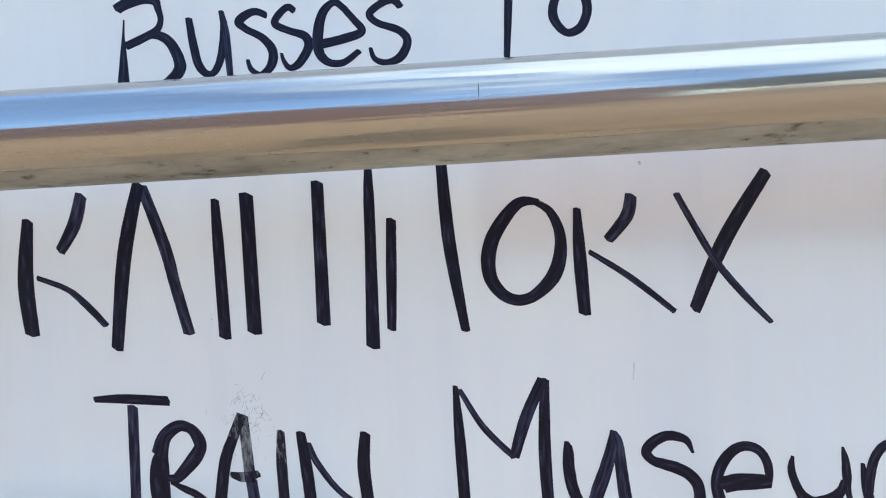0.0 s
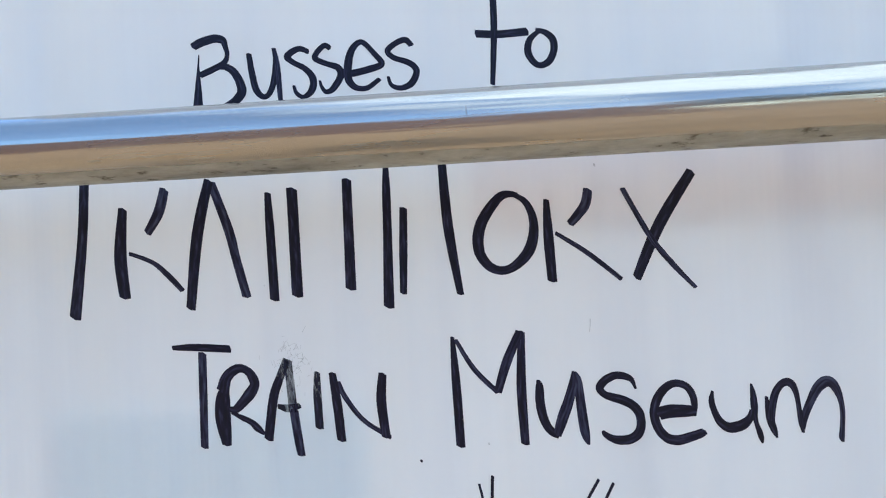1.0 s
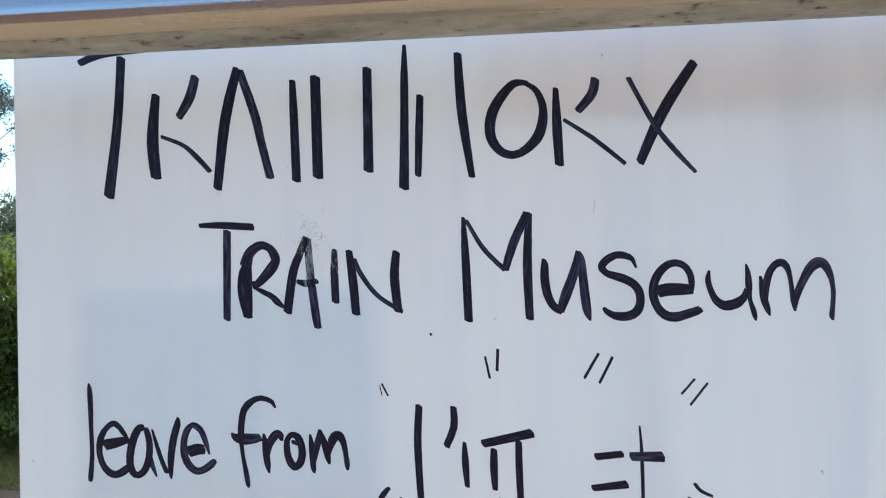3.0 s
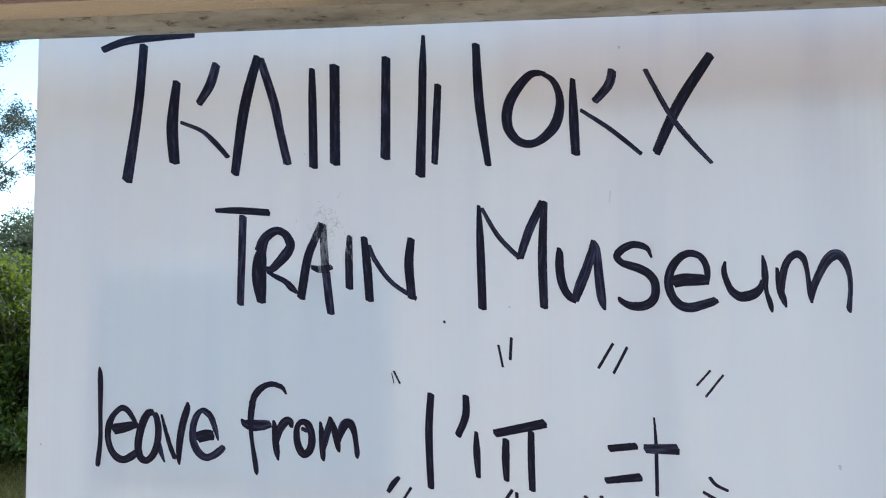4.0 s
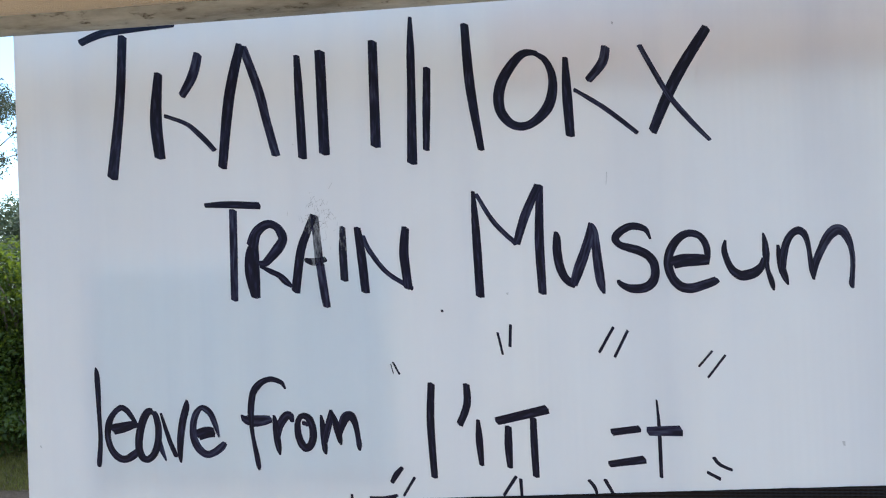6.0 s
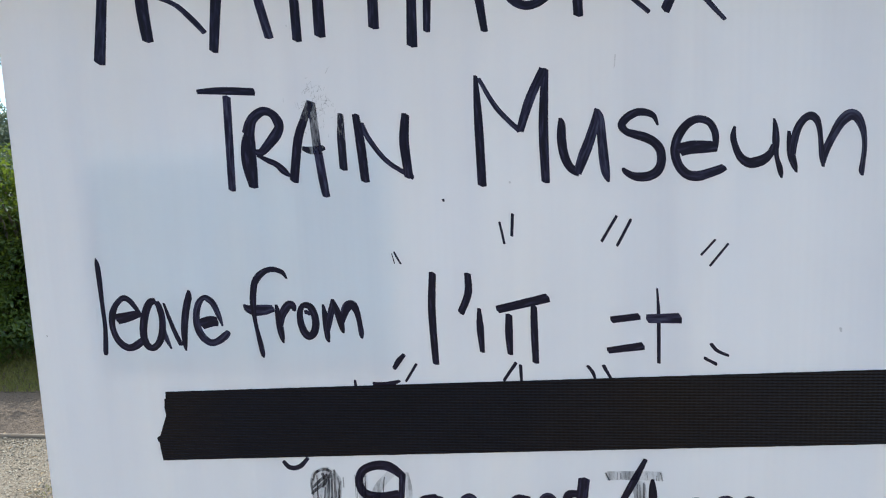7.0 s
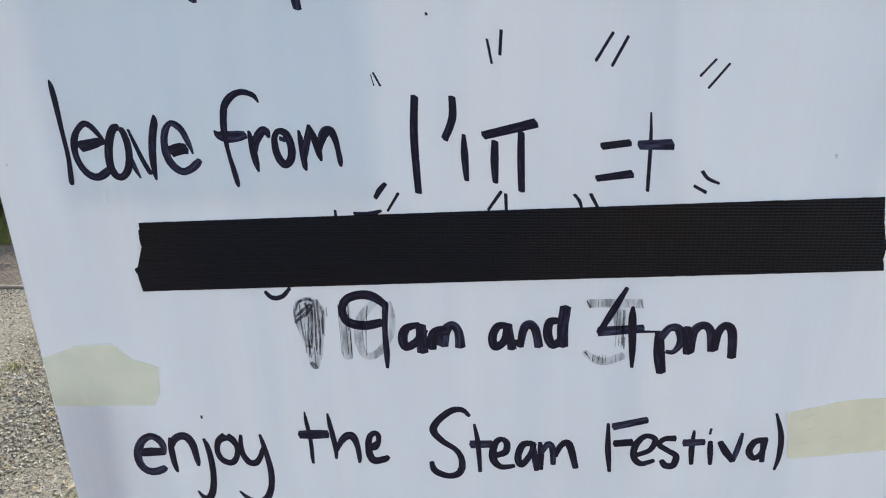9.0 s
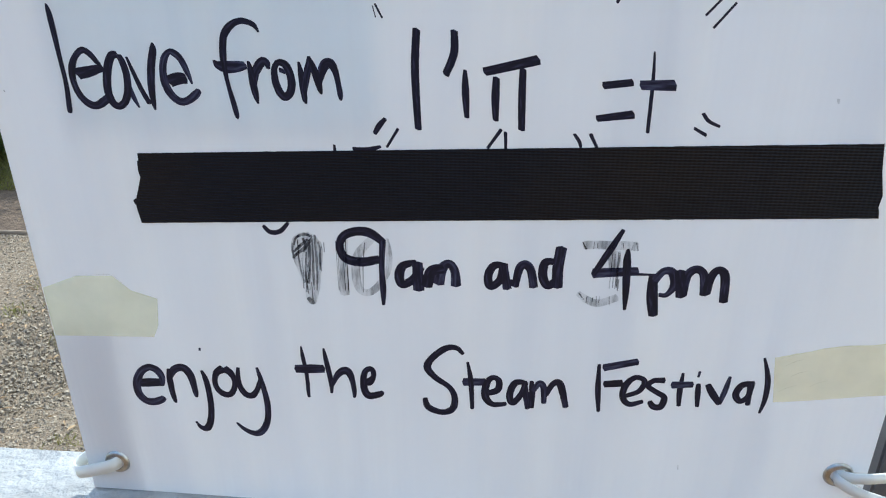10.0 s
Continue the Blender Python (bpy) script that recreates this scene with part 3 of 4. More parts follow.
def build_ties():
    left = empty("cable_tie", "wide white nylon cable tie looped round the sign's edge", "cable tie", (-0.287, 0, 0.765), "cable ties")
    o = Vector((-0.287, 0, 0.765))
    loop = [(-0.257, 0.002, 0.768), (-0.263, -0.005, 0.767), (-0.279, -0.0075, 0.763), (-0.292, -0.007, 0.760), (-0.2985, -0.001, 0.759), (-0.296, 0.006, 0.761), (-0.286, 0.0105, 0.765), (-0.262, 0.0105, 0.767)]
    part("strap", band("strap", [tuple(Vector(p) - o) for p in loop], 0.0115), TIE, left, smooth=True)
    right = empty("cable_tie", "white nylon cable tie round the sign and the steel post", "cable tie", (0.313, 0, 0.79), "cable ties")
    o = Vector((0.313, 0, 0.79))
    upper = [(0.291, 0.002, 0.801), (0.297, -0.005, 0.801), (0.315, -0.007, 0.803), (0.340, -0.003, 0.806), (0.366, 0.010, 0.808), (0.372, 0.026, 0.806), (0.362, 0.040, 0.802), (0.335, 0.042, 0.800)]
    lower = [(0.289, 0.003, 0.797), (0.295, -0.006, 0.795), (0.312, -0.009, 0.788), (0.338, -0.006, 0.780), (0.366, 0.006, 0.776), (0.374, 0.024, 0.778), (0.362, 0.040, 0.784), (0.335, 0.042, 0.788)]
    part("strap", band("strap", [tuple(Vector(p) - o) for p in upper], 0.0085), TIE, right, smooth=True)
    part("strap", band("strap", [tuple(Vector(p) - o) for p in lower], 0.0090), TIE, right, smooth=True)
    bm = bmesh.new()
    box(bm, (0.030, -0.016, -0.020), (0.044, -0.004, -0.006), 0.0015)
    part("tie_head", bm, TIE, right)


build_ground()
build_stones()
build_verge()
build_tufts()
build_plants()
build_wall()
build_barrier()
build_plank()
build_sheet()
build_eyelets()
build_patches()
build_ties()

# the writing, line by line
mark("letter", INK, [[(-131.7, 412.5, 5.4),(-126.8, 414.9, 5.7),(-118.2, 416.7, 5.4),(-112.4, 415.2, 4.6),(-110.8, 410.8, 3.4),(-109.9, 405.8, 3.0),(-112.3, 401.0, 3.8),(-120.2, 397.3, 4.2),(-128.1, 394.4, 4.2)], [(-116.5, 398.5, 2.7),(-111.0, 398.4, 4.2),(-105.7, 394.5, 4.9),(-102.0, 386.8, 5.7),(-101.9, 381.1, 6.1),(-106.9, 376.2, 5.3),(-114.0, 372.8, 4.2)], [(-128.3, 407.2, 0.8),(-129.0, 399.4, 1.5),(-129.5, 388.8, 3.8),(-130.2, 374.6, 6.5)]])
mark("letter", INK, [[(-96.0, 405.5, 3.4),(-94.4, 393.3, 4.2),(-92.0, 382.6, 4.2),(-87.1, 378.0, 3.4),(-82.6, 381.9, 3.8),(-79.6, 392.2, 4.1),(-78.7, 403.4, 3.4)], [(-79.9, 407.8, 2.6),(-78.0, 395.6, 3.8),(-76.8, 373.8, 3.0)]])
mark("letter", INK, [[(-57.8, 404.0, 3.0),(-64.2, 406.2, 3.7),(-71.2, 402.5, 4.5),(-68.5, 398.5, 3.4),(-60.4, 393.6, 3.7),(-55.7, 387.0, 4.5),(-56.8, 380.1, 4.5),(-62.0, 376.2, 3.0),(-66.5, 379.0, 2.6),(-68.1, 383.7, 1.9)]])
mark("letter", INK, [[(-44.2, 405.0, 3.0),(-47.6, 407.0, 3.4),(-52.5, 403.2, 3.7),(-53.7, 399.4, 3.7),(-47.1, 395.8, 3.4),(-39.8, 392.8, 4.1),(-38.3, 387.5, 4.5),(-43.2, 380.2, 4.1),(-47.6, 378.4, 3.0),(-50.3, 381.4, 2.2),(-51.5, 385.6, 1.5)]])
mark("letter", INK, [[(-32.2, 388.4, 4.4),(-21.5, 390.1, 4.4),(-12.6, 392.9, 4.0),(-16.2, 399.0, 3.3),(-24.2, 407.3, 3.3),(-30.4, 403.3, 4.4),(-33.3, 394.1, 5.2),(-33.4, 385.4, 4.8),(-29.4, 379.9, 3.7),(-22.0, 379.0, 3.3),(-14.1, 384.0, 2.9)]])
mark("letter", INK, [[(6.4, 402.9, 3.3),(2.7, 406.6, 3.7),(-3.3, 405.0, 3.7),(-8.4, 400.9, 3.7),(-5.1, 396.5, 3.3),(4.8, 392.3, 3.7),(8.8, 387.2, 4.0),(5.6, 380.1, 4.4),(-1.1, 377.5, 3.3),(-6.9, 379.7, 2.6),(-8.8, 385.0, 1.8)]])
mark("letter", INK, [[(56.1, 436.9, 3.2),(57.0, 426.6, 4.0),(56.7, 406.1, 4.0),(54.5, 375.6, 2.9)], [(45.8, 407.0, 4.7),(58.7, 405.6, 4.7),(76.6, 405.9, 5.0)]])
mark("letter", INK, [[(85.0, 406.3, 2.1),(78.0, 401.1, 3.9),(76.6, 392.7, 4.3),(81.7, 385.5, 3.6),(88.1, 386.7, 4.3),(91.7, 393.2, 4.3),(91.4, 400.0, 4.3),(87.2, 404.4, 3.6),(81.7, 406.5, 2.5)]])
mark("plain_bar", INK, [[(-238.2, 337.4, 5.2),(-221.5, 342.7, 5.6),(-196.2, 344.7, 5.6),(-171.6, 345.5, 5.1)], [(-207.7, 339.6, 6.5),(-210.9, 296.7, 6.8),(-218.0, 245.3, 8.1)]])
mark("plain_bar", INK, [[(-183.2, 313.0, 5.9),(-185.9, 283.0, 8.5),(-183.8, 257.0, 7.6)], [(-155.0, 324.0, 6.3),(-159.2, 310.1, 7.1),(-167.1, 297.2, 5.5)], [(-179.9, 284.8, 2.5),(-164.7, 278.5, 2.9),(-155.0, 270.1, 3.7),(-145.6, 259.9, 3.3)]])
mark("plain_bar", INK, [[(-125.8, 327.8, 6.2),(-134.5, 294.2, 7.5),(-140.7, 248.3, 6.2)], [(-124.2, 326.6, 5.4),(-114.0, 296.2, 6.2),(-109.9, 278.1, 5.7),(-104.1, 254.4, 5.7)]])
mark("plain_bar", INK, [[(-88.0, 318.1, 4.1),(-87.4, 296.0, 5.7),(-86.3, 251.7, 6.1)]])
mark("plain_bar", INK, [[(-72.5, 319.8, 6.9),(-71.7, 253.6, 7.2)], [(-37.7, 323.6, 6.0),(-37.9, 256.5, 6.7)]])
mark("plain_bar", INK, [[(-12.9, 337.2, 2.4),(-13.3, 315.8, 5.1),(-13.7, 290.1, 5.5),(-14.8, 244.5, 6.7)], [(-3.3, 304.2, 4.7),(-4.4, 278.3, 5.1),(-5.5, 252.4, 4.3)], [(21.5, 330.0, 5.1),(23.6, 291.4, 6.2),(29.2, 250.5, 4.2)]])
mark("plain_bar", INK, [[(66.2, 308.6, 2.7),(55.5, 307.9, 5.4),(43.5, 292.2, 6.9),(41.6, 276.1, 6.5),(49.1, 265.3, 5.4),(60.1, 264.7, 5.3),(71.6, 275.2, 6.8),(74.9, 291.1, 5.3),(70.5, 304.0, 3.8),(61.2, 309.9, 2.3)]])
mark("plain_bar", INK, [[(82.9, 304.6, 3.4),(83.3, 282.1, 6.0),(84.4, 256.1, 5.6)], [(107.5, 309.4, 5.3),(105.3, 300.1, 6.0),(96.4, 289.6, 4.9)], [(87.6, 284.5, 2.3),(105.9, 271.7, 3.0),(124.7, 255.5, 2.6)]])
mark("plain_bar", INK, [[(167.3, 316.6, 5.9),(148.1, 287.1, 7.0),(133.6, 255.9, 5.5)], [(127.6, 309.0, 3.0),(142.2, 280.2, 3.3),(154.4, 263.2, 3.3),(166.9, 248.8, 2.2)]])
mark("letter", INK, [[(-154.0, 224.1, 2.9),(-138.4, 223.9, 4.7),(-116.4, 222.2, 4.7)], [(-134.7, 220.1, 5.4),(-135.2, 191.3, 5.4),(-135.7, 161.1, 5.0)]])
mark("letter", INK, [[(-119.6, 200.7, 3.0), (-122.3, 192.5, 8.9), (-123.0, 181.3, 10.2), (-122.2, 171.9, 8.9), (-121.0, 162.6, 5.9)], [(-122.3, 196.3, 8.5), (-120.0, 203.7, 7.2), (-115.7, 208.2, 6.4), (-110.6, 210.0, 5.5), (-105.6, 208.0, 5.1), (-102.5, 203.5, 6.3), (-101.7, 199.4, 6.3), (-104.8, 194.2, 7.2), (-109.8, 188.7, 6.3), (-114.4, 184.6, 5.1), (-118.3, 185.0, 3.0)], [(-117.5, 182.7, 1.7), (-110.6, 179.3, 3.4), (-104.7, 176.3, 3.8), (-100.9, 172.6, 4.6), (-96.6, 168.9, 2.1)]])
mark("letter", INK, [[(-85.5, 203.0, 5.3),(-90.0, 190.9, 6.0),(-94.1, 165.4, 6.0)], [(-77.4, 183.2, 5.6),(-75.1, 164.3, 5.6),(-73.7, 155.2, 4.9)]])
mark("worn_stroke", WORN, [[(-80.7, 214.1, 4.9),(-85.9, 202.3, 5.3)], [(-79.9, 214.0, 4.9),(-78.8, 199.3, 5.3),(-77.8, 182.5, 5.6)], [(-87.4, 185.9, 2.6),(-81.0, 184.4, 4.9),(-73.3, 185.9, 3.4)]])
mark("worn_stroke", SCUFFED, [[(-61.7, 206.1, 3.7),(-62.0, 191.9, 5.2),(-61.5, 171.7, 5.2)]])
mark("letter", INK, [[(-52.1, 205.2, 4.5),(-49.8, 186.4, 5.9),(-48.0, 163.8, 5.6)], [(-48.8, 199.9, 3.0),(-44.3, 189.7, 3.3),(-33.4, 175.6, 3.0),(-17.4, 165.2, 2.9)], [(-20.8, 203.9, 5.1),(-22.3, 187.4, 6.2),(-20.2, 165.3, 5.5)]])
mark("letter", INK, [[(22.9, 224.8, 2.4),(23.9, 199.9, 5.2),(25.1, 158.8, 5.5)], [(24.8, 223.1, 2.4),(35.2, 205.1, 3.1),(48.9, 190.7, 3.1)], [(49.0, 191.3, 4.8),(54.9, 208.7, 5.8),(63.2, 226.3, 4.8)], [(64.5, 226.6, 4.1),(63.0, 193.2, 5.8),(63.8, 159.5, 5.1)]])
mark("letter", INK, [[(73.0, 197.4, 2.0), (73.7, 193.4, 4.7), (73.6, 185.3, 5.5), (74.8, 176.4, 5.5), (77.2, 170.0, 5.1), (80.3, 166.1, 4.7), (83.7, 164.0, 3.5)], [(83.0, 164.7, 5.0), (86.6, 174.6, 6.6), (90.3, 184.1, 6.2), (93.2, 193.9, 5.0), (94.0, 202.1, 1.6)], [(94.7, 201.7, 1.9), (96.3, 196.7, 4.7), (97.2, 186.8, 5.4), (98.4, 172.8, 5.8), (99.6, 164.0, 5.0), (101.2, 158.4, 1.5)]])
mark("letter", INK, [[(129.8, 190.7, 1.1), (127.5, 196.0, 3.1), (123.8, 198.2, 4.2), (118.7, 198.9, 4.6), (113.9, 197.2, 5.0), (110.1, 194.1, 5.0), (109.0, 191.0, 4.6), (111.7, 187.8, 4.2), (116.4, 186.0, 5.0), (121.9, 184.2, 5.4), (127.6, 181.0, 5.3), (131.2, 176.1, 5.3), (131.8, 169.1, 5.3), (129.6, 163.9, 5.7), (124.8, 161.1, 5.7), (118.7, 160.8, 5.4), (114.0, 162.2, 4.2), (110.6, 164.7, 3.1), (109.9, 166.4, 1.9)]])
mark("letter", INK, [[(142.3, 175.7, 7.6), (148.7, 177.0, 7.9), (157.1, 177.0, 7.2), (162.7, 176.9, 6.0)], [(162.7, 174.2, 1.9), (162.8, 181.1, 3.8), (161.6, 187.0, 4.1), (158.4, 191.5, 4.2), (153.1, 193.3, 4.5), (147.7, 191.6, 4.9), (142.9, 186.4, 5.3), (140.0, 179.5, 5.3), (139.9, 172.6, 5.3), (142.5, 165.6, 5.3), (147.1, 161.1, 5.7), (153.1, 160.1, 6.0), (159.7, 161.8, 5.6), (165.1, 163.5, 5.2), (167.8, 164.9, 4.5)]])
mark("letter", INK, [[(173.3, 188.2, 1.5), (172.5, 182.7, 3.4), (173.7, 176.9, 3.7), (176.5, 170.7, 4.5), (180.7, 167.2, 5.6), (184.9, 166.9, 6.3), (189.9, 168.6, 5.9), (193.6, 172.3, 4.4), (195.0, 176.4, 3.0)], [(195.0, 191.8, 1.1), (195.9, 186.0, 3.3), (196.3, 179.1, 4.1), (196.5, 173.0, 3.0), (197.1, 168.9, 2.6), (198.6, 163.8, 3.3), (199.4, 160.4, 3.0), (200.0, 157.3, 1.1)]])
mark("letter", INK, [[(203.3, 184.2, 1.8), (203.8, 177.4, 3.3), (204.9, 170.6, 4.4), (206.7, 164.8, 3.7), (208.2, 160.3, 1.1)], [(205.5, 170.5, 3.7), (206.4, 179.1, 4.4), (208.5, 186.5, 4.4), (211.6, 190.9, 4.4), (215.2, 192.3, 4.8), (218.3, 189.9, 4.0), (220.1, 184.1, 2.9), (221.1, 175.6, 2.9), (221.9, 168.8, 3.3), (222.7, 163.0, 1.5)], [(222.5, 165.4, 2.9), (224.0, 172.8, 4.4), (227.4, 180.6, 4.8), (231.4, 188.0, 5.8), (235.7, 191.7, 6.6), (239.2, 191.3, 5.8), (241.9, 187.6, 4.7), (243.9, 181.5, 3.3), (244.7, 173.7, 2.9), (244.1, 165.3, 2.9), (243.6, 160.3, 3.3), (244.2, 157.3, 1.4)]])
mark("letter", INK, [[(-235.2, 119.0, 0.8), (-234.5, 114.5, 3.5), (-234.0, 104.6, 4.0), (-233.7, 87.8, 3.2), (-233.3, 70.4, 3.3), (-234.6, 55.3, 3.8), (-234.5, 52.4, 2.1)]])
mark("letter", INK, [[(-224.1, 77.2, 7.4), (-216.6, 78.6, 6.9), (-210.0, 80.1, 5.3), (-206.1, 79.1, 1.6)], [(-206.1, 79.1, 1.6), (-209.7, 84.5, 3.2), (-214.1, 90.0, 4.0), (-218.2, 91.6, 4.0), (-223.2, 87.9, 4.0), (-227.0, 81.0, 4.9), (-227.9, 72.2, 4.5), (-225.6, 64.1, 4.6), (-221.1, 58.8, 5.0), (-215.7, 57.4, 5.0), (-209.7, 60.3, 5.4), (-206.7, 63.6, 3.7)]])
mark("letter", INK, [[(-195.4, 89.1, 4.0), (-199.3, 88.4, 5.2), (-202.6, 82.9, 5.6), (-205.2, 74.2, 5.7), (-206.0, 65.4, 5.4), (-203.9, 59.0, 5.0), (-199.7, 57.3, 4.6), (-195.1, 61.3, 5.0), (-192.4, 69.1, 4.9), (-191.8, 77.8, 4.8), (-193.0, 84.7, 4.4), (-194.8, 88.7, 3.6)], [(-193.9, 84.0, 1.6), (-192.5, 74.3, 2.8), (-190.3, 64.5, 3.7), (-187.0, 56.4, 1.2)]])
mark("letter", INK, [[(-189.8, 87.8, 1.6), (-186.9, 77.9, 2.8), (-183.4, 67.4, 3.3), (-179.7, 59.0, 3.3)], [(-171.4, 96.3, 1.6), (-171.9, 91.6, 4.7), (-174.8, 81.4, 5.2), (-176.7, 69.3, 4.9), (-177.0, 59.4, 3.3), (-176.6, 55.1, 1.2)]])
mark("letter", INK, [[(-164.5, 73.2, 7.6), (-157.9, 75.0, 7.6), (-153.2, 74.7, 6.0)], [(-149.7, 71.7, 1.2), (-151.8, 78.9, 3.6), (-154.9, 86.7, 4.3), (-158.6, 90.3, 4.3), (-161.8, 91.0, 3.5), (-165.4, 86.9, 4.7), (-167.4, 79.8, 4.8), (-167.3, 71.8, 5.2), (-164.4, 64.9, 5.3), (-159.2, 60.7, 4.9), (-153.9, 61.5, 4.9), (-148.5, 65.1, 5.2), (-145.8, 67.9, 3.6)]])
mark("letter", INK, [[(-103.5, 102.8, 1.1), (-105.9, 106.7, 3.0), (-109.8, 108.6, 3.4), (-113.9, 109.2, 3.7), (-118.3, 107.9, 4.1), (-122.6, 104.7, 4.9), (-125.6, 100.1, 4.6), (-126.9, 93.6, 4.6), (-127.5, 86.9, 4.3), (-127.2, 78.4, 3.1), (-126.2, 69.9, 2.8), (-124.3, 59.4, 3.6), (-123.3, 53.0, 3.2), (-122.9, 50.2, 1.2)], [(-134.0, 86.2, 1.2), (-131.5, 83.5, 5.1), (-126.0, 82.2, 7.4), (-118.7, 82.6, 6.6), (-114.0, 83.3, 4.6)]])
mark("letter", INK, [[(-111.9, 85.7, 1.9), (-111.1, 80.3, 3.9), (-110.4, 71.8, 4.7), (-109.4, 64.9, 4.0), (-108.5, 60.0, 1.2)], [(-110.2, 70.0, 3.5), (-108.6, 77.9, 5.1), (-105.8, 83.0, 5.8), (-103.0, 85.7, 5.4), (-100.6, 84.8, 4.6), (-99.6, 81.4, 2.3)]])
mark("letter", INK, [[(-93.5, 85.5, 3.4), (-96.0, 81.4, 3.9), (-96.1, 74.3, 4.7), (-94.2, 67.8, 5.1), (-91.0, 64.4, 5.1), (-87.5, 66.9, 5.1), (-86.0, 72.0, 5.1), (-86.4, 78.2, 5.0), (-88.4, 83.2, 5.0), (-91.4, 85.2, 4.2), (-94.3, 84.8, 3.4)], [(-92.9, 80.8, 2.7), (-90.8, 80.1, 2.7), (-89.6, 78.5, 1.2)]])
mark("letter", INK, [[(-80.4, 85.6, 1.5), (-79.6, 78.9, 3.8), (-79.0, 70.4, 4.3), (-78.5, 63.5, 3.5), (-77.7, 60.4, 1.2)], [(-78.1, 68.7, 3.5), (-76.2, 77.2, 4.6), (-74.2, 85.0, 3.8), (-74.2, 88.9, 1.5)], [(-73.8, 88.9, 1.5), (-71.6, 82.3, 4.2), (-69.7, 75.6, 4.6), (-68.4, 69.5, 3.5), (-67.6, 66.4, 1.2)], [(-68.9, 72.2, 3.5), (-67.0, 78.7, 5.0), (-64.1, 84.1, 6.4), (-60.6, 84.7, 5.7), (-58.1, 80.1, 4.2), (-56.8, 73.4, 3.5), (-55.9, 66.2, 3.5), (-55.7, 62.8, 1.6)]])
mark("plain_bar", INK, [[(-8.0, 104.9, 4.6),(-9.3, 80.6, 5.0),(-8.0, 45.6, 4.3)]])
mark("plain_bar", INK, [[(14.2, 104.1, 4.2),(14.1, 91.2, 4.9),(9.1, 78.9, 4.6)]])
mark("plain_bar", INK, [[(20.7, 81.7, 2.3),(21.1, 69.2, 4.6),(22.1, 53.3, 3.1)]])
mark("plain_bar", INK, [[(39.4, 77.5, 4.2),(39.2, 65.4, 5.0),(39.7, 51.8, 3.5)]])
mark("plain_bar", INK, [[(55.0, 82.7, 4.1),(55.1, 65.3, 4.6),(55.6, 46.2, 4.2)]])
mark("plain_bar", INK, [[(32.4, 80.8, 5.3),(63.8, 87.9, 6.0)]])
mark("plain_bar", INK, [[(102.4, 73.5, 4.5),(119.1, 75.5, 4.4)]])
mark("plain_bar", INK, [[(100.2, 54.0, 4.1),(121.4, 56.8, 5.2)]])
mark("plain_bar", INK, [[(129.6, 93.0, 1.1),(130.6, 75.3, 2.2),(130.8, 45.9, 2.2)], [(123.9, 74.0, 5.5),(143.4, 74.1, 6.6)]])
mark("marker_tick", INK, [[(-33.5, 117.8, 0.6),(-32.0, 111.3, 0.6)]])
mark("marker_tick", INK, [[(-32.1, 118.9, 1.2),(-28.0, 111.0, 1.2)]])
mark("marker_tick", INK, [[(35.0, 136.1, 1.5),(37.8, 122.3, 1.5)]])
mark("marker_tick", INK, [[(43.2, 140.8, 1.9),(42.4, 127.0, 1.9)]])
mark("marker_tick", INK, [[(105.8, 137.8, 1.8),(96.7, 122.4, 1.8)]])
mark("marker_tick", INK, [[(114.3, 135.5, 1.8),(105.9, 119.4, 1.8)]])
mark("marker_tick", INK, [[(163.3, 122.0, 1.4),(155.2, 112.7, 1.4)]])
mark("marker_tick", INK, [[(170.8, 119.4, 1.4),(160.3, 106.0, 1.4)]])
mark("marker_tick", INK, [[(161.6, 58.1, 2.1),(165.5, 53.5, 2.1),(172.2, 50.4, 1.7)]])
mark("marker_tick", INK, [[(-35.6, 42.4, 2.7),(-32.4, 47.5, 3.8),(-28.5, 51.9, 2.7)]])
mark("marker_tick", INK, [[(-28.2, 33.9, 1.6),(-20.7, 45.7, 1.9)]])
mark("marker_tick", INK, [[(35.1, 34.5, 1.9),(43.2, 46.4, 2.2)]])
mark("marker_tick", INK, [[(45.9, 44.9, 2.2),(46.3, 34.5, 1.9)]])
mark("marker_tick", INK, [[(87.4, 44.4, 1.8),(90.9, 39.7, 2.2),(92.9, 32.9, 1.1)]])
mark("marker_tick", INK, [[(97.2, 44.7, 2.2),(102.0, 35.7, 1.9)]])
mark("marker_tick", INK, [[(157.6, 49.2, 1.8),(165.2, 45.0, 2.1)]])
mark("marker_tick", INK, [[(-61.9, 34.8, 1.6),(-61.7, 28.8, 2.4)]])
mark("marker_tick", INK, [[(-50.0, 32.5, 2.3),(-41.3, 31.7, 3.9),(-32.1, 34.3, 1.9)]])
mark("marker_tick", INK, [[(-114.6, -21.8, 2.6),(-110.1, -26.3, 3.4),(-103.3, -25.4, 3.4),(-97.2, -19.2, 2.5)]])
mark("letter", INK, [[(-36.4, -43.6, 6.0),(-49.0, -46.1, 6.9),(-59.7, -43.5, 6.5),(-63.0, -35.2, 5.6),(-60.1, -27.7, 5.9),(-51.4, -23.8, 6.3),(-41.9, -24.7, 6.7),(-32.8, -31.4, 5.1)], [(-33.5, -30.2, 4.6),(-34.8, -49.0, 3.9),(-34.5, -66.3, 4.4),(-34.7, -78.2, 2.2)]])
mark("letter", INK, [[(-11.1, -44.8, 3.8),(-20.1, -47.7, 6.0),(-23.0, -55.0, 6.9),(-21.0, -61.8, 6.1),(-12.7, -56.8, 6.1),(-8.5, -48.1, 6.4)], [(-10.4, -45.2, 7.2),(-9.8, -65.7, 7.9)]])
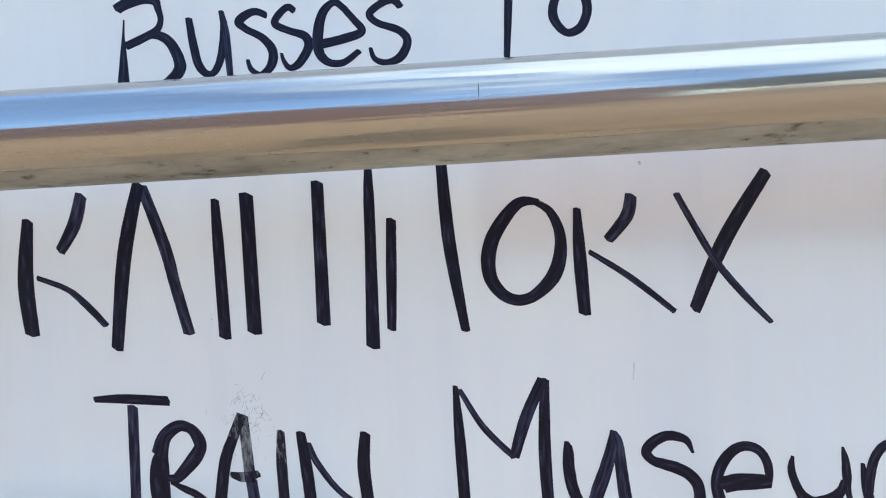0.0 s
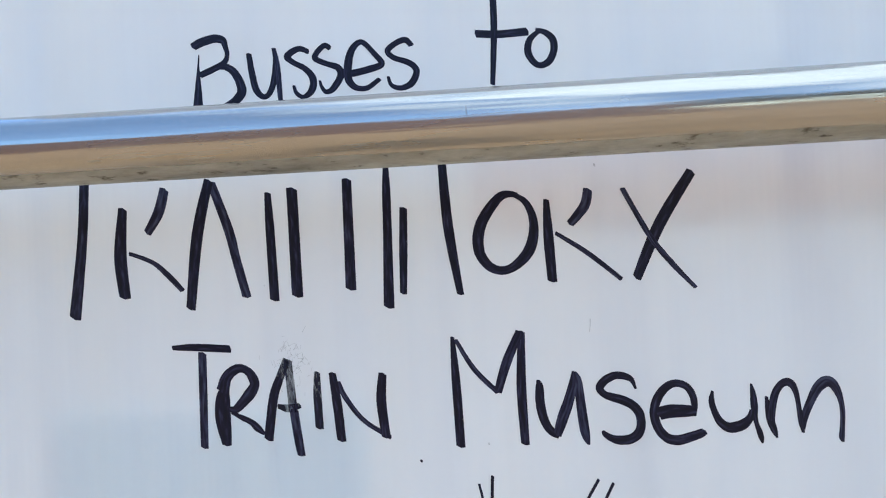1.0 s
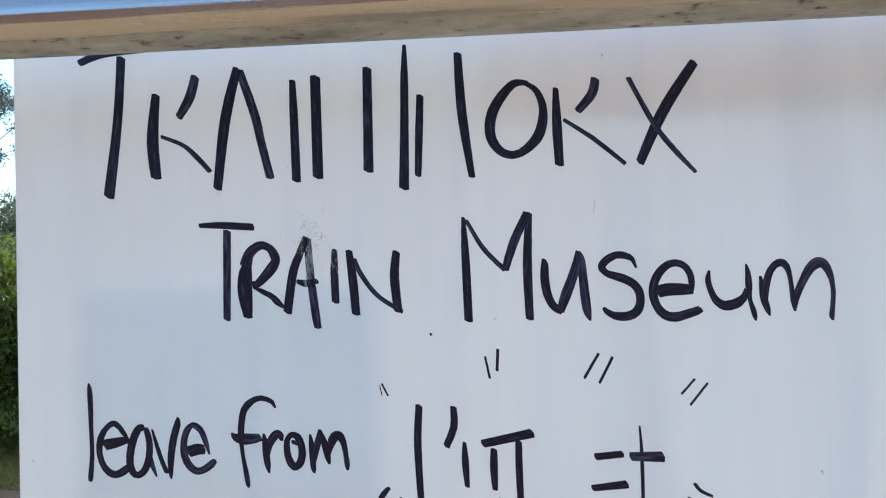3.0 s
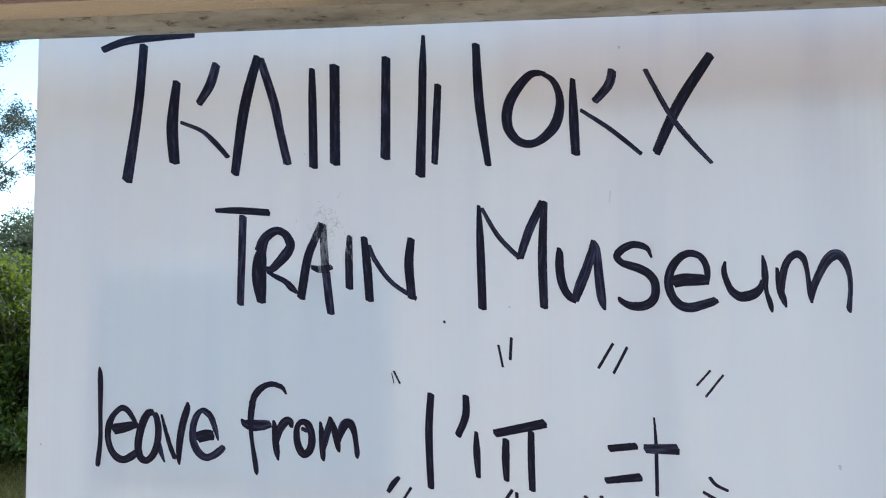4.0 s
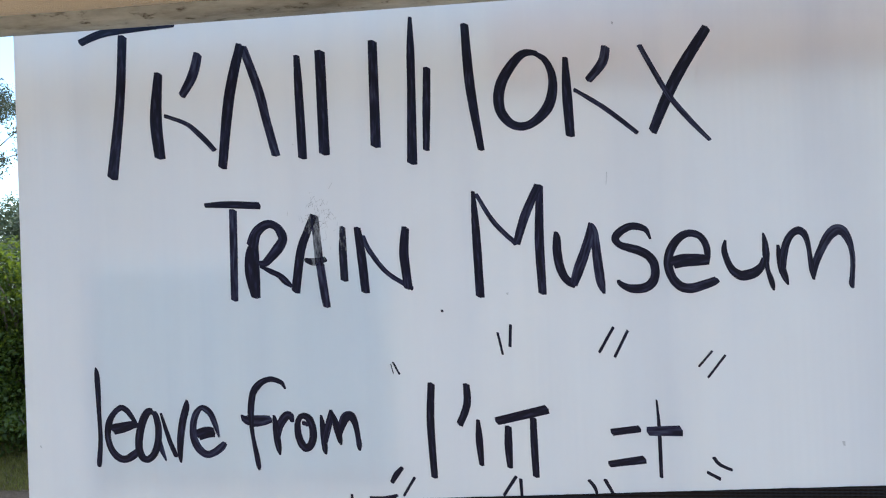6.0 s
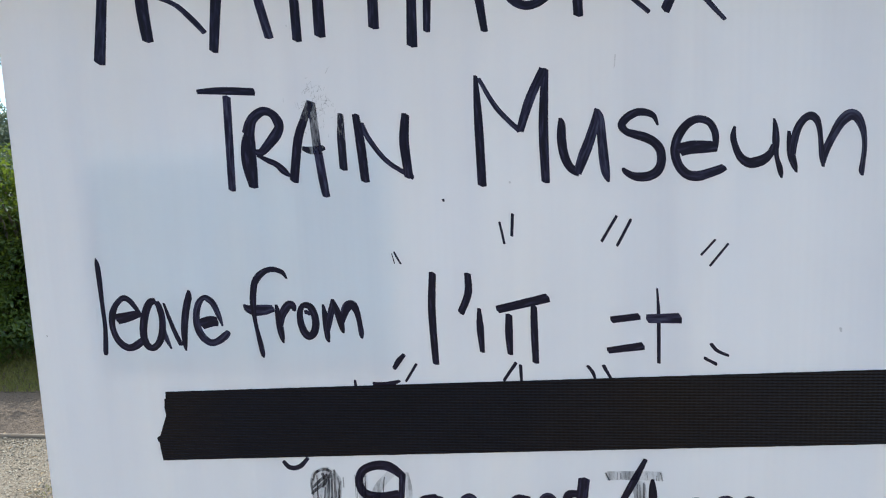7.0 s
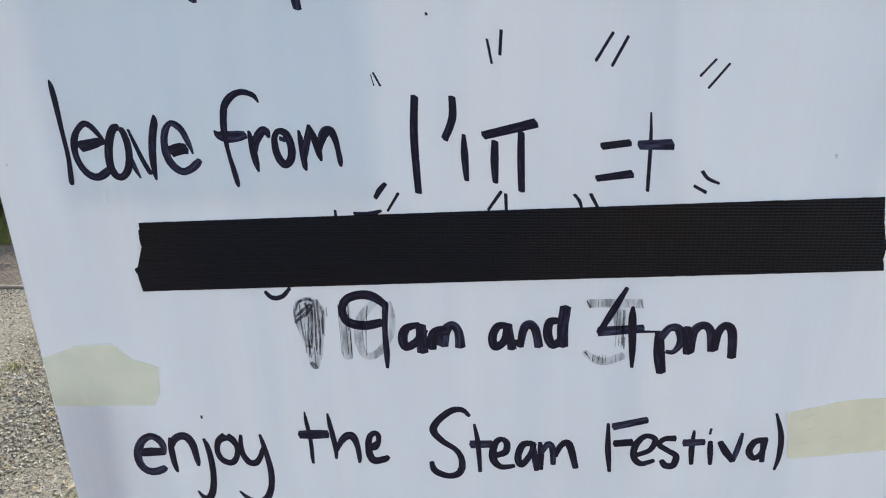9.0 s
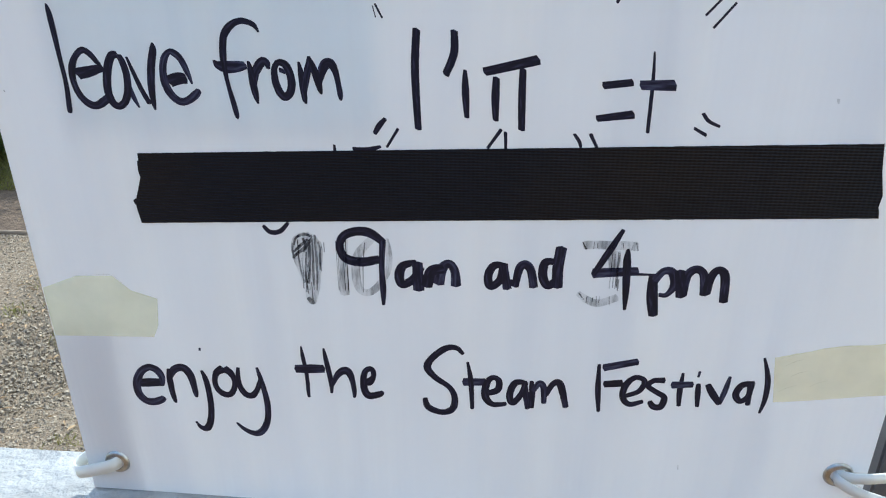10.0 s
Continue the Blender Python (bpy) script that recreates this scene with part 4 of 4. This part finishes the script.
mark("letter", INK, [[(-4.3, -62.5, 7.8),(-1.0, -51.2, 7.7),(6.7, -48.8, 7.2)], [(3.9, -60.4, 7.8),(5.9, -49.7, 7.3),(10.6, -44.9, 5.9),(14.7, -49.8, 6.0),(15.8, -61.3, 7.3)]])
mark("letter", INK, [[(50.0, -45.3, 3.8),(41.4, -45.1, 5.4),(37.4, -52.8, 5.9),(39.0, -60.4, 6.0),(45.0, -56.3, 5.5),(47.4, -47.4, 5.9)], [(47.7, -44.5, 5.0),(50.4, -62.1, 6.0)]])
mark("letter", INK, [[(52.1, -55.2, 3.4),(52.6, -59.4, 3.4)], [(55.6, -60.2, 4.7),(57.9, -47.1, 5.8),(61.8, -43.6, 6.2),(65.7, -48.0, 5.8),(68.0, -60.1, 5.9)]])
mark("letter", INK, [[(80.8, -40.9, 4.5),(74.7, -41.9, 5.8),(73.6, -51.5, 6.3),(77.3, -58.5, 5.9),(82.6, -54.1, 5.0)], [(84.7, -30.6, 7.3),(83.2, -44.9, 7.4),(83.6, -59.5, 7.2)]])
mark("letter", INK, [[(122.9, -16.9, 2.7),(115.6, -31.7, 4.8),(106.5, -49.1, 3.7)], [(106.1, -48.2, 7.0),(134.8, -45.6, 6.1)], [(127.2, -30.1, 2.0),(127.4, -39.3, 5.2),(128.6, -59.9, 4.6),(129.1, -74.3, 2.1)], [(134.3, -47.7, 2.0),(144.3, -47.7, 1.6)]])
mark("letter", INK, [[(145.0, -47.7, 5.7),(146.0, -63.4, 7.5),(148.3, -77.8, 6.3)], [(146.5, -51.7, 5.3),(151.2, -45.0, 5.2),(156.9, -45.6, 6.0),(159.0, -54.6, 5.3),(155.2, -61.8, 3.7),(150.2, -62.0, 2.9)]])
mark("letter", INK, [[(161.4, -44.2, 6.4),(164.4, -63.1, 6.6)], [(165.3, -61.8, 5.7),(166.4, -47.7, 6.0),(171.7, -42.7, 5.6),(176.8, -46.5, 5.6),(179.5, -60.8, 6.9)], [(180.1, -60.0, 5.7),(181.6, -48.0, 5.6),(185.7, -42.6, 5.2),(190.3, -47.3, 6.0),(191.9, -65.7, 5.7)]])
mark("letter", INK, [[(-226.8, -154.6, 7.1), (-218.4, -153.6, 7.7), (-208.4, -153.0, 6.5)], [(-208.8, -155.6, 2.7), (-208.4, -148.4, 5.4), (-211.0, -142.5, 6.5), (-216.8, -139.8, 5.9), (-223.2, -143.2, 6.0), (-227.6, -149.6, 6.6), (-229.9, -156.9, 6.6), (-229.2, -165.2, 6.7), (-224.8, -170.6, 6.7), (-218.4, -171.3, 6.7), (-212.0, -168.8, 6.1), (-209.8, -166.5, 4.4)]])
mark("letter", INK, [[(-202.1, -140.4, 2.1), (-202.3, -149.0, 4.9), (-202.2, -159.3, 4.9), (-201.4, -167.5, 3.9), (-200.6, -171.2, 1.7)], [(-201.6, -148.0, 3.8), (-198.3, -141.7, 5.9), (-193.4, -138.9, 6.4), (-188.7, -139.6, 6.9), (-185.2, -145.5, 6.4), (-184.1, -153.0, 5.4), (-183.5, -160.7, 4.4), (-183.3, -164.8, 2.2)]])
mark("letter", INK, [[(-176.0, -140.4, 2.1), (-173.9, -147.3, 4.3), (-172.7, -160.0, 4.9), (-173.2, -175.6, 5.0), (-175.9, -188.1, 5.6), (-179.5, -193.7, 5.7), (-183.9, -193.0, 4.0), (-187.3, -187.8, 1.7)], [(-174.4, -120.6, 1.6), (-174.5, -123.0, 1.6)]])
mark("letter", INK, [[(-158.9, -137.9, 7.4), (-164.3, -141.7, 5.3), (-166.7, -149.4, 4.3), (-165.1, -156.9, 4.9), (-160.3, -160.7, 5.4), (-155.3, -159.9, 4.9), (-151.8, -153.5, 4.3), (-151.3, -146.9, 4.2), (-153.6, -141.0, 5.8), (-157.6, -137.8, 6.8)]])
mark("letter", INK, [[(-146.9, -136.2, 2.6), (-148.1, -145.7, 4.2), (-147.3, -153.2, 4.8), (-143.7, -159.6, 5.4), (-138.9, -160.4, 5.4), (-134.9, -156.0, 4.3), (-131.8, -148.7, 3.7), (-130.4, -143.6, 2.6)], [(-132.5, -135.3, 2.1), (-130.8, -143.7, 3.7), (-129.0, -154.6, 4.3), (-127.8, -167.4, 4.9), (-128.8, -180.5, 4.9), (-132.6, -190.4, 5.6), (-138.2, -195.6, 5.6), (-144.4, -195.0, 4.5), (-150.3, -191.1, 3.4), (-154.3, -186.6, 1.7)]])
mark("letter", INK, [[(-97.1, -114.9, 1.0), (-96.5, -123.0, 3.0), (-95.1, -135.1, 3.1), (-94.6, -144.9, 3.1), (-94.8, -152.5, 3.1), (-94.5, -159.0, 2.1)], [(-102.7, -134.5, 6.7), (-90.7, -133.8, 7.7), (-81.3, -133.3, 6.6)]])
mark("letter", INK, [[(-80.4, -115.9, 1.5), (-79.4, -124.4, 3.5), (-77.7, -136.5, 4.1), (-76.7, -146.3, 3.6), (-76.9, -154.3, 2.1)], [(-75.9, -147.3, 2.6), (-72.4, -139.6, 4.6), (-68.3, -134.9, 6.1), (-64.0, -134.2, 6.6), (-61.4, -138.9, 5.1), (-60.1, -145.3, 4.1), (-59.6, -152.7, 3.6), (-59.9, -157.3, 1.6)]])
mark("letter", INK, [[(-51.1, -143.7, 4.1), (-48.1, -142.5, 6.6), (-44.9, -138.4, 4.1), (-44.7, -133.0, 4.0), (-47.1, -131.2, 4.5), (-50.6, -133.9, 4.5), (-52.2, -140.8, 5.1), (-51.8, -149.7, 5.7), (-49.1, -154.5, 6.2), (-44.4, -154.2, 5.7), (-40.1, -152.5, 5.1), (-38.3, -150.4, 3.1)]])
mark("letter", INK, [[(21.0, -115.0, 2.8),(15.8, -110.1, 4.1),(7.8, -111.4, 5.1),(-2.0, -120.4, 5.2),(-4.6, -128.2, 5.7),(1.4, -136.2, 4.8),(11.5, -143.9, 4.3),(15.2, -153.6, 4.9),(13.0, -162.9, 5.4),(5.0, -165.9, 5.0),(-4.5, -161.9, 5.4),(-6.9, -154.0, 3.4)]])
mark("letter", INK, [[(24.2, -121.4, 1.9),(26.7, -137.1, 3.8),(28.0, -161.4, 2.9)], [(21.4, -138.4, 6.7),(36.8, -137.5, 6.1)]])
mark("letter", INK, [[(37.4, -147.3, 4.8),(45.9, -143.9, 5.2),(46.9, -136.0, 4.7),(42.4, -133.3, 4.2),(38.1, -138.9, 5.2),(37.4, -149.8, 5.8),(42.8, -156.4, 4.8),(52.6, -155.3, 3.4)]])
mark("letter", INK, [[(65.0, -135.9, 4.2),(58.2, -137.3, 5.2),(54.9, -147.7, 5.2),(57.5, -154.0, 5.3),(63.3, -145.8, 4.3),(66.2, -135.8, 3.7)], [(64.9, -135.0, 4.2),(66.1, -144.6, 4.7),(68.2, -158.8, 3.4)]])
mark("letter", INK, [[(70.1, -134.7, 2.8),(70.9, -144.3, 4.7),(71.0, -157.7, 3.4)], [(71.7, -143.3, 3.3),(75.4, -136.3, 4.7),(78.7, -139.0, 4.7),(79.7, -153.1, 3.8)], [(80.6, -146.2, 3.8),(85.3, -136.2, 4.6),(90.5, -136.4, 5.6),(95.5, -155.6, 4.3)]])
mark("letter", INK, [[(116.2, -117.9, 2.2),(117.1, -139.1, 4.2),(118.9, -157.6, 2.4)], [(119.5, -120.5, 5.9),(142.3, -114.2, 5.3)], [(121.0, -134.1, 5.5),(133.3, -132.5, 5.9)]])
mark("letter", INK, [[(135.8, -143.3, 3.7),(145.5, -138.4, 4.1),(148.4, -129.7, 4.1),(142.0, -127.2, 4.1),(136.1, -133.7, 5.0),(134.7, -143.9, 4.6),(139.9, -149.9, 4.6),(149.0, -146.9, 3.2)]])
mark("letter", INK, [[(162.1, -128.4, 4.9),(154.5, -129.3, 4.1),(151.5, -133.8, 4.1),(157.0, -138.2, 4.1),(163.3, -142.6, 4.6),(161.9, -150.5, 5.1),(156.8, -150.8, 5.1),(153.7, -146.6, 3.7)]])
mark("letter", INK, [[(173.8, -121.7, 1.8),(173.3, -135.8, 4.1),(174.1, -149.2, 2.8)], [(167.4, -131.9, 5.9),(181.4, -130.6, 4.9)]])
mark("letter", INK, [[(185.1, -129.9, 3.1),(185.7, -137.5, 4.1),(186.8, -148.9, 2.7)], [(184.3, -124.4, 1.8),(184.8, -119.7, 1.8)]])
mark("letter", INK, [[(191.5, -130.0, 4.0),(196.0, -137.8, 5.4),(201.6, -145.6, 4.1)], [(201.3, -145.6, 3.2),(203.8, -134.0, 4.0),(205.4, -122.7, 2.2)]])
mark("letter", INK, [[(222.2, -127.3, 4.0),(214.3, -129.2, 4.9),(211.3, -136.9, 4.9),(214.8, -142.3, 4.5),(219.5, -138.3, 4.0),(220.8, -127.9, 4.0)], [(219.7, -128.4, 4.0),(220.6, -145.3, 3.6)]])
mark("letter", INK, [[(225.4, -106.6, 1.7),(230.4, -123.2, 3.9),(231.3, -139.4, 3.6),(229.5, -151.5, 1.8)]])
mark("erased_stroke", GHOST, [[(-84.9, -27.0, 11.5),(-85.7, -32.8, 20.6),(-85.9, -42.0, 21.6),(-85.1, -54.6, 16.2),(-84.8, -67.4, 11.1),(-86.0, -79.2, 6.3)]])
mark("erased_stroke", GHOST, [[(-60.1, -27.3, 5.9),(-61.8, -71.3, 6.7)]])
mark("erased_stroke", GHOST, [[(-40.2, -28.3, 5.1),(-51.0, -41.1, 6.0),(-52.9, -58.3, 6.2),(-49.6, -68.2, 5.3),(-41.6, -67.4, 5.3),(-31.5, -54.0, 4.3),(-29.4, -40.4, 4.3),(-31.9, -28.9, 5.0)]])
mark("erased_stroke", GHOST, [[(98.9, -28.2, 6.0),(116.4, -27.7, 6.0),(132.7, -28.0, 6.3)]])
mark("erased_stroke", GHOST, [[(118.6, -32.4, 8.0),(120.4, -45.7, 8.2)]])
mark("erased_stroke", GHOST, [[(97.6, -63.2, 3.8),(105.0, -68.5, 5.5),(112.5, -69.9, 5.5),(123.5, -65.2, 5.4)]])
mark("erased_stroke", SCRIBBLE, [[(-94.9, -35.2, 1.3),(-92.6, -29.7, 1.7),(-86.5, -27.1, 2.1),(-81.5, -29.0, 1.7)]])
mark("erased_stroke", SCRIBBLE, [[(-96.4, -44.8, 1.3),(-92.6, -41.3, 2.2),(-87.5, -37.0, 2.6),(-81.6, -29.8, 2.1)]])
mark("erased_stroke", SCRIBBLE, [[(-95.3, -40.2, 1.3),(-90.6, -35.9, 2.2),(-84.8, -30.7, 1.7)]])
mark("erased_stroke", SCRIBBLE, [[(-95.2, -33.9, 1.3),(-96.0, -38.5, 1.3),(-95.2, -45.2, 1.3)]])
mark("erased_stroke", SCRIBBLE, [[(-79.8, -27.3, 1.5),(-79.8, -39.7, 1.7),(-80.1, -56.5, 1.5),(-81.3, -69.0, 1.1)]])
mark("erased_stroke", SCRIBBLE, [[(-83.8, -34.4, 1.7),(-84.9, -50.3, 1.7),(-86.6, -64.0, 1.3)]])
mark("erased_stroke", SCRIBBLE, [[(-77.8, -32.2, 1.3),(-76.7, -39.6, 1.3),(-77.9, -53.0, 1.1)]])
mark("erased_stroke", SCRIBBLE, [[(-81.7, -31.4, 1.3),(-82.3, -48.1, 1.5),(-83.0, -65.2, 1.3)]])
mark("erased_stroke", SCRIBBLE, [[(-92.3, -42.2, 1.1),(-91.5, -53.5, 1.3),(-89.7, -63.3, 1.1)]])
mark("erased_stroke", SCRIBBLE, [[(-86.6, -39.9, 1.1),(-88.1, -56.8, 1.1),(-87.5, -71.8, 0.9)]])
mark("erased_stroke", SCRIBBLE, [[(-88.1, -74.9, 2.7),(-85.5, -78.3, 3.6),(-83.9, -78.6, 2.2)]])
mark("erased_stroke", SCRIBBLE, [[(-88.2, -30.0, 1.7),(-86.3, -35.7, 2.2),(-88.5, -40.0, 1.3)]])
mark("erased_stroke", SCRIBBLE, [[(-75.6, -35.4, 0.9),(-77.8, -44.6, 1.1),(-76.8, -53.9, 0.9)]])
mark("erased_stroke", SCRIBBLE, [[(-58.7, -29.7, 0.6),(-59.8, -49.9, 0.7)]])
mark("erased_stroke", SCRIBBLE, [[(-45.8, -31.8, 0.8),(-47.7, -49.5, 0.9),(-48.5, -69.0, 0.7)]])
mark("erased_stroke", SCRIBBLE, [[(98.1, -26.2, 0.8),(100.6, -31.3, 1.0)]])
mark("erased_stroke", SCRIBBLE, [[(132.1, -25.6, 0.8),(133.4, -31.1, 1.0)]])
mark("erased_stroke", SCRIBBLE, [[(98.3, -63.2, 1.1),(101.6, -67.8, 0.8)]])
mark("erased_stroke", SCRIBBLE, [[(123.1, -51.8, 1.0),(123.1, -60.1, 1.0)]])
mark("stain", STAIN, [[(111.9, 324.5, 1.1),(112.2, 323.0, 1.1)]])
mark("stain", STAIN, [[(105.4, 232.8, 0.6),(105.0, 227.8, 0.6),(104.6, 225.0, 0.4)]])
mark("stain", STAIN, [[(235.5, 67.4, 1.7),(236.1, 64.8, 1.0)]])
mark("stain", STAIN, [[(-92.9, 261.3, 0.8),(-92.5, 260.5, 0.8)]])
mark("stain", STAIN, [[(41.9, 160.7, 1.1),(42.3, 159.6, 1.1)]])
mark("stain", INK, [[(0.5, 151.2, 1.5),(0.9, 149.8, 1.5)]])
mark("stain", STAIN, [[(180.3, -201.5, 1.0), (180.8, -205.5, 0.8)]])
mark("stain", STAIN, [[(-277.0, 66.5, 0.9), (-276.5, 65.2, 0.8)]])

# the rubbed patch over the first line's worn letter: short crossing scratches
rub = random.Random(17)
for _ in range(80):
    x, z = rub.gauss(-78.0, 6.5), rub.gauss(213.0, 8.0)
    a, l = rub.choice((1.2, 1.9, 0.4)) + rub.gauss(0, 0.25), rub.uniform(1.5, 4.5)
    mark("rub_scratch", RUB, [[(x, z, 0.5), (x + l * math.cos(a), z + l * math.sin(a), 0.3)]])

# lifted rims and creases of the old glue patches
mark("glue_rim", RUB, [[(-262, -66.4, 0.3), (-246, -64.2, 0.4), (-231, -63.8, 0.5), (-219, -74.6, 0.6), (-208, -79, 0.7), (-200, -81.2, 0.4)]])
mark("glue_rim", RUB, [[(-200, -82, 0.3), (-202, -95, 0.5), (-203.5, -104, 0.3)]])
mark("glue_rim", RUB, [[(236, -106, 0.3), (250, -101.2, 0.6), (262, -97.4, 0.4), (277, -94.4, 0.5), (291, -93.4, 0.3)]])
for x, z in ((240, -112), (244, -121), (239, -133), (258, -128)):
    mark("glue_crease", RUB, [[(x, z, 0.3), (x + 5, z + 3.5, 0.5), (x + 11, z + 6, 0.25)]])

# dry-pen hatching over the wiped figures
hatch = random.Random(23)
for _ in range(14):
    z = hatch.uniform(-66, -30)
    x, l = -85.5 + hatch.gauss(0, 0.30) * (20.0 - 0.26 * (-z - 30)), hatch.uniform(6, 18)
    mark("hatch_stroke", SCRIBBLE, [[(x, z, 0.5), (x + hatch.uniform(-0.8, 0.8), max(z - l, -78), 0.9)]])
for lo, hi, top_z, low_z in ((-66, -57, -29, -70), (99, 132, -25.5, -31), (117, 124, -32, -60), (99, 122, -64, -71)):
    for _ in range(5):
        x = hatch.uniform(lo, hi)
        mark("hatch_stroke", SCRIBBLE, [[(x, top_z - hatch.uniform(0, 2), 0.4), (x + hatch.uniform(-0.5, 0.5), low_z + hatch.uniform(0, 2), 0.6)]])
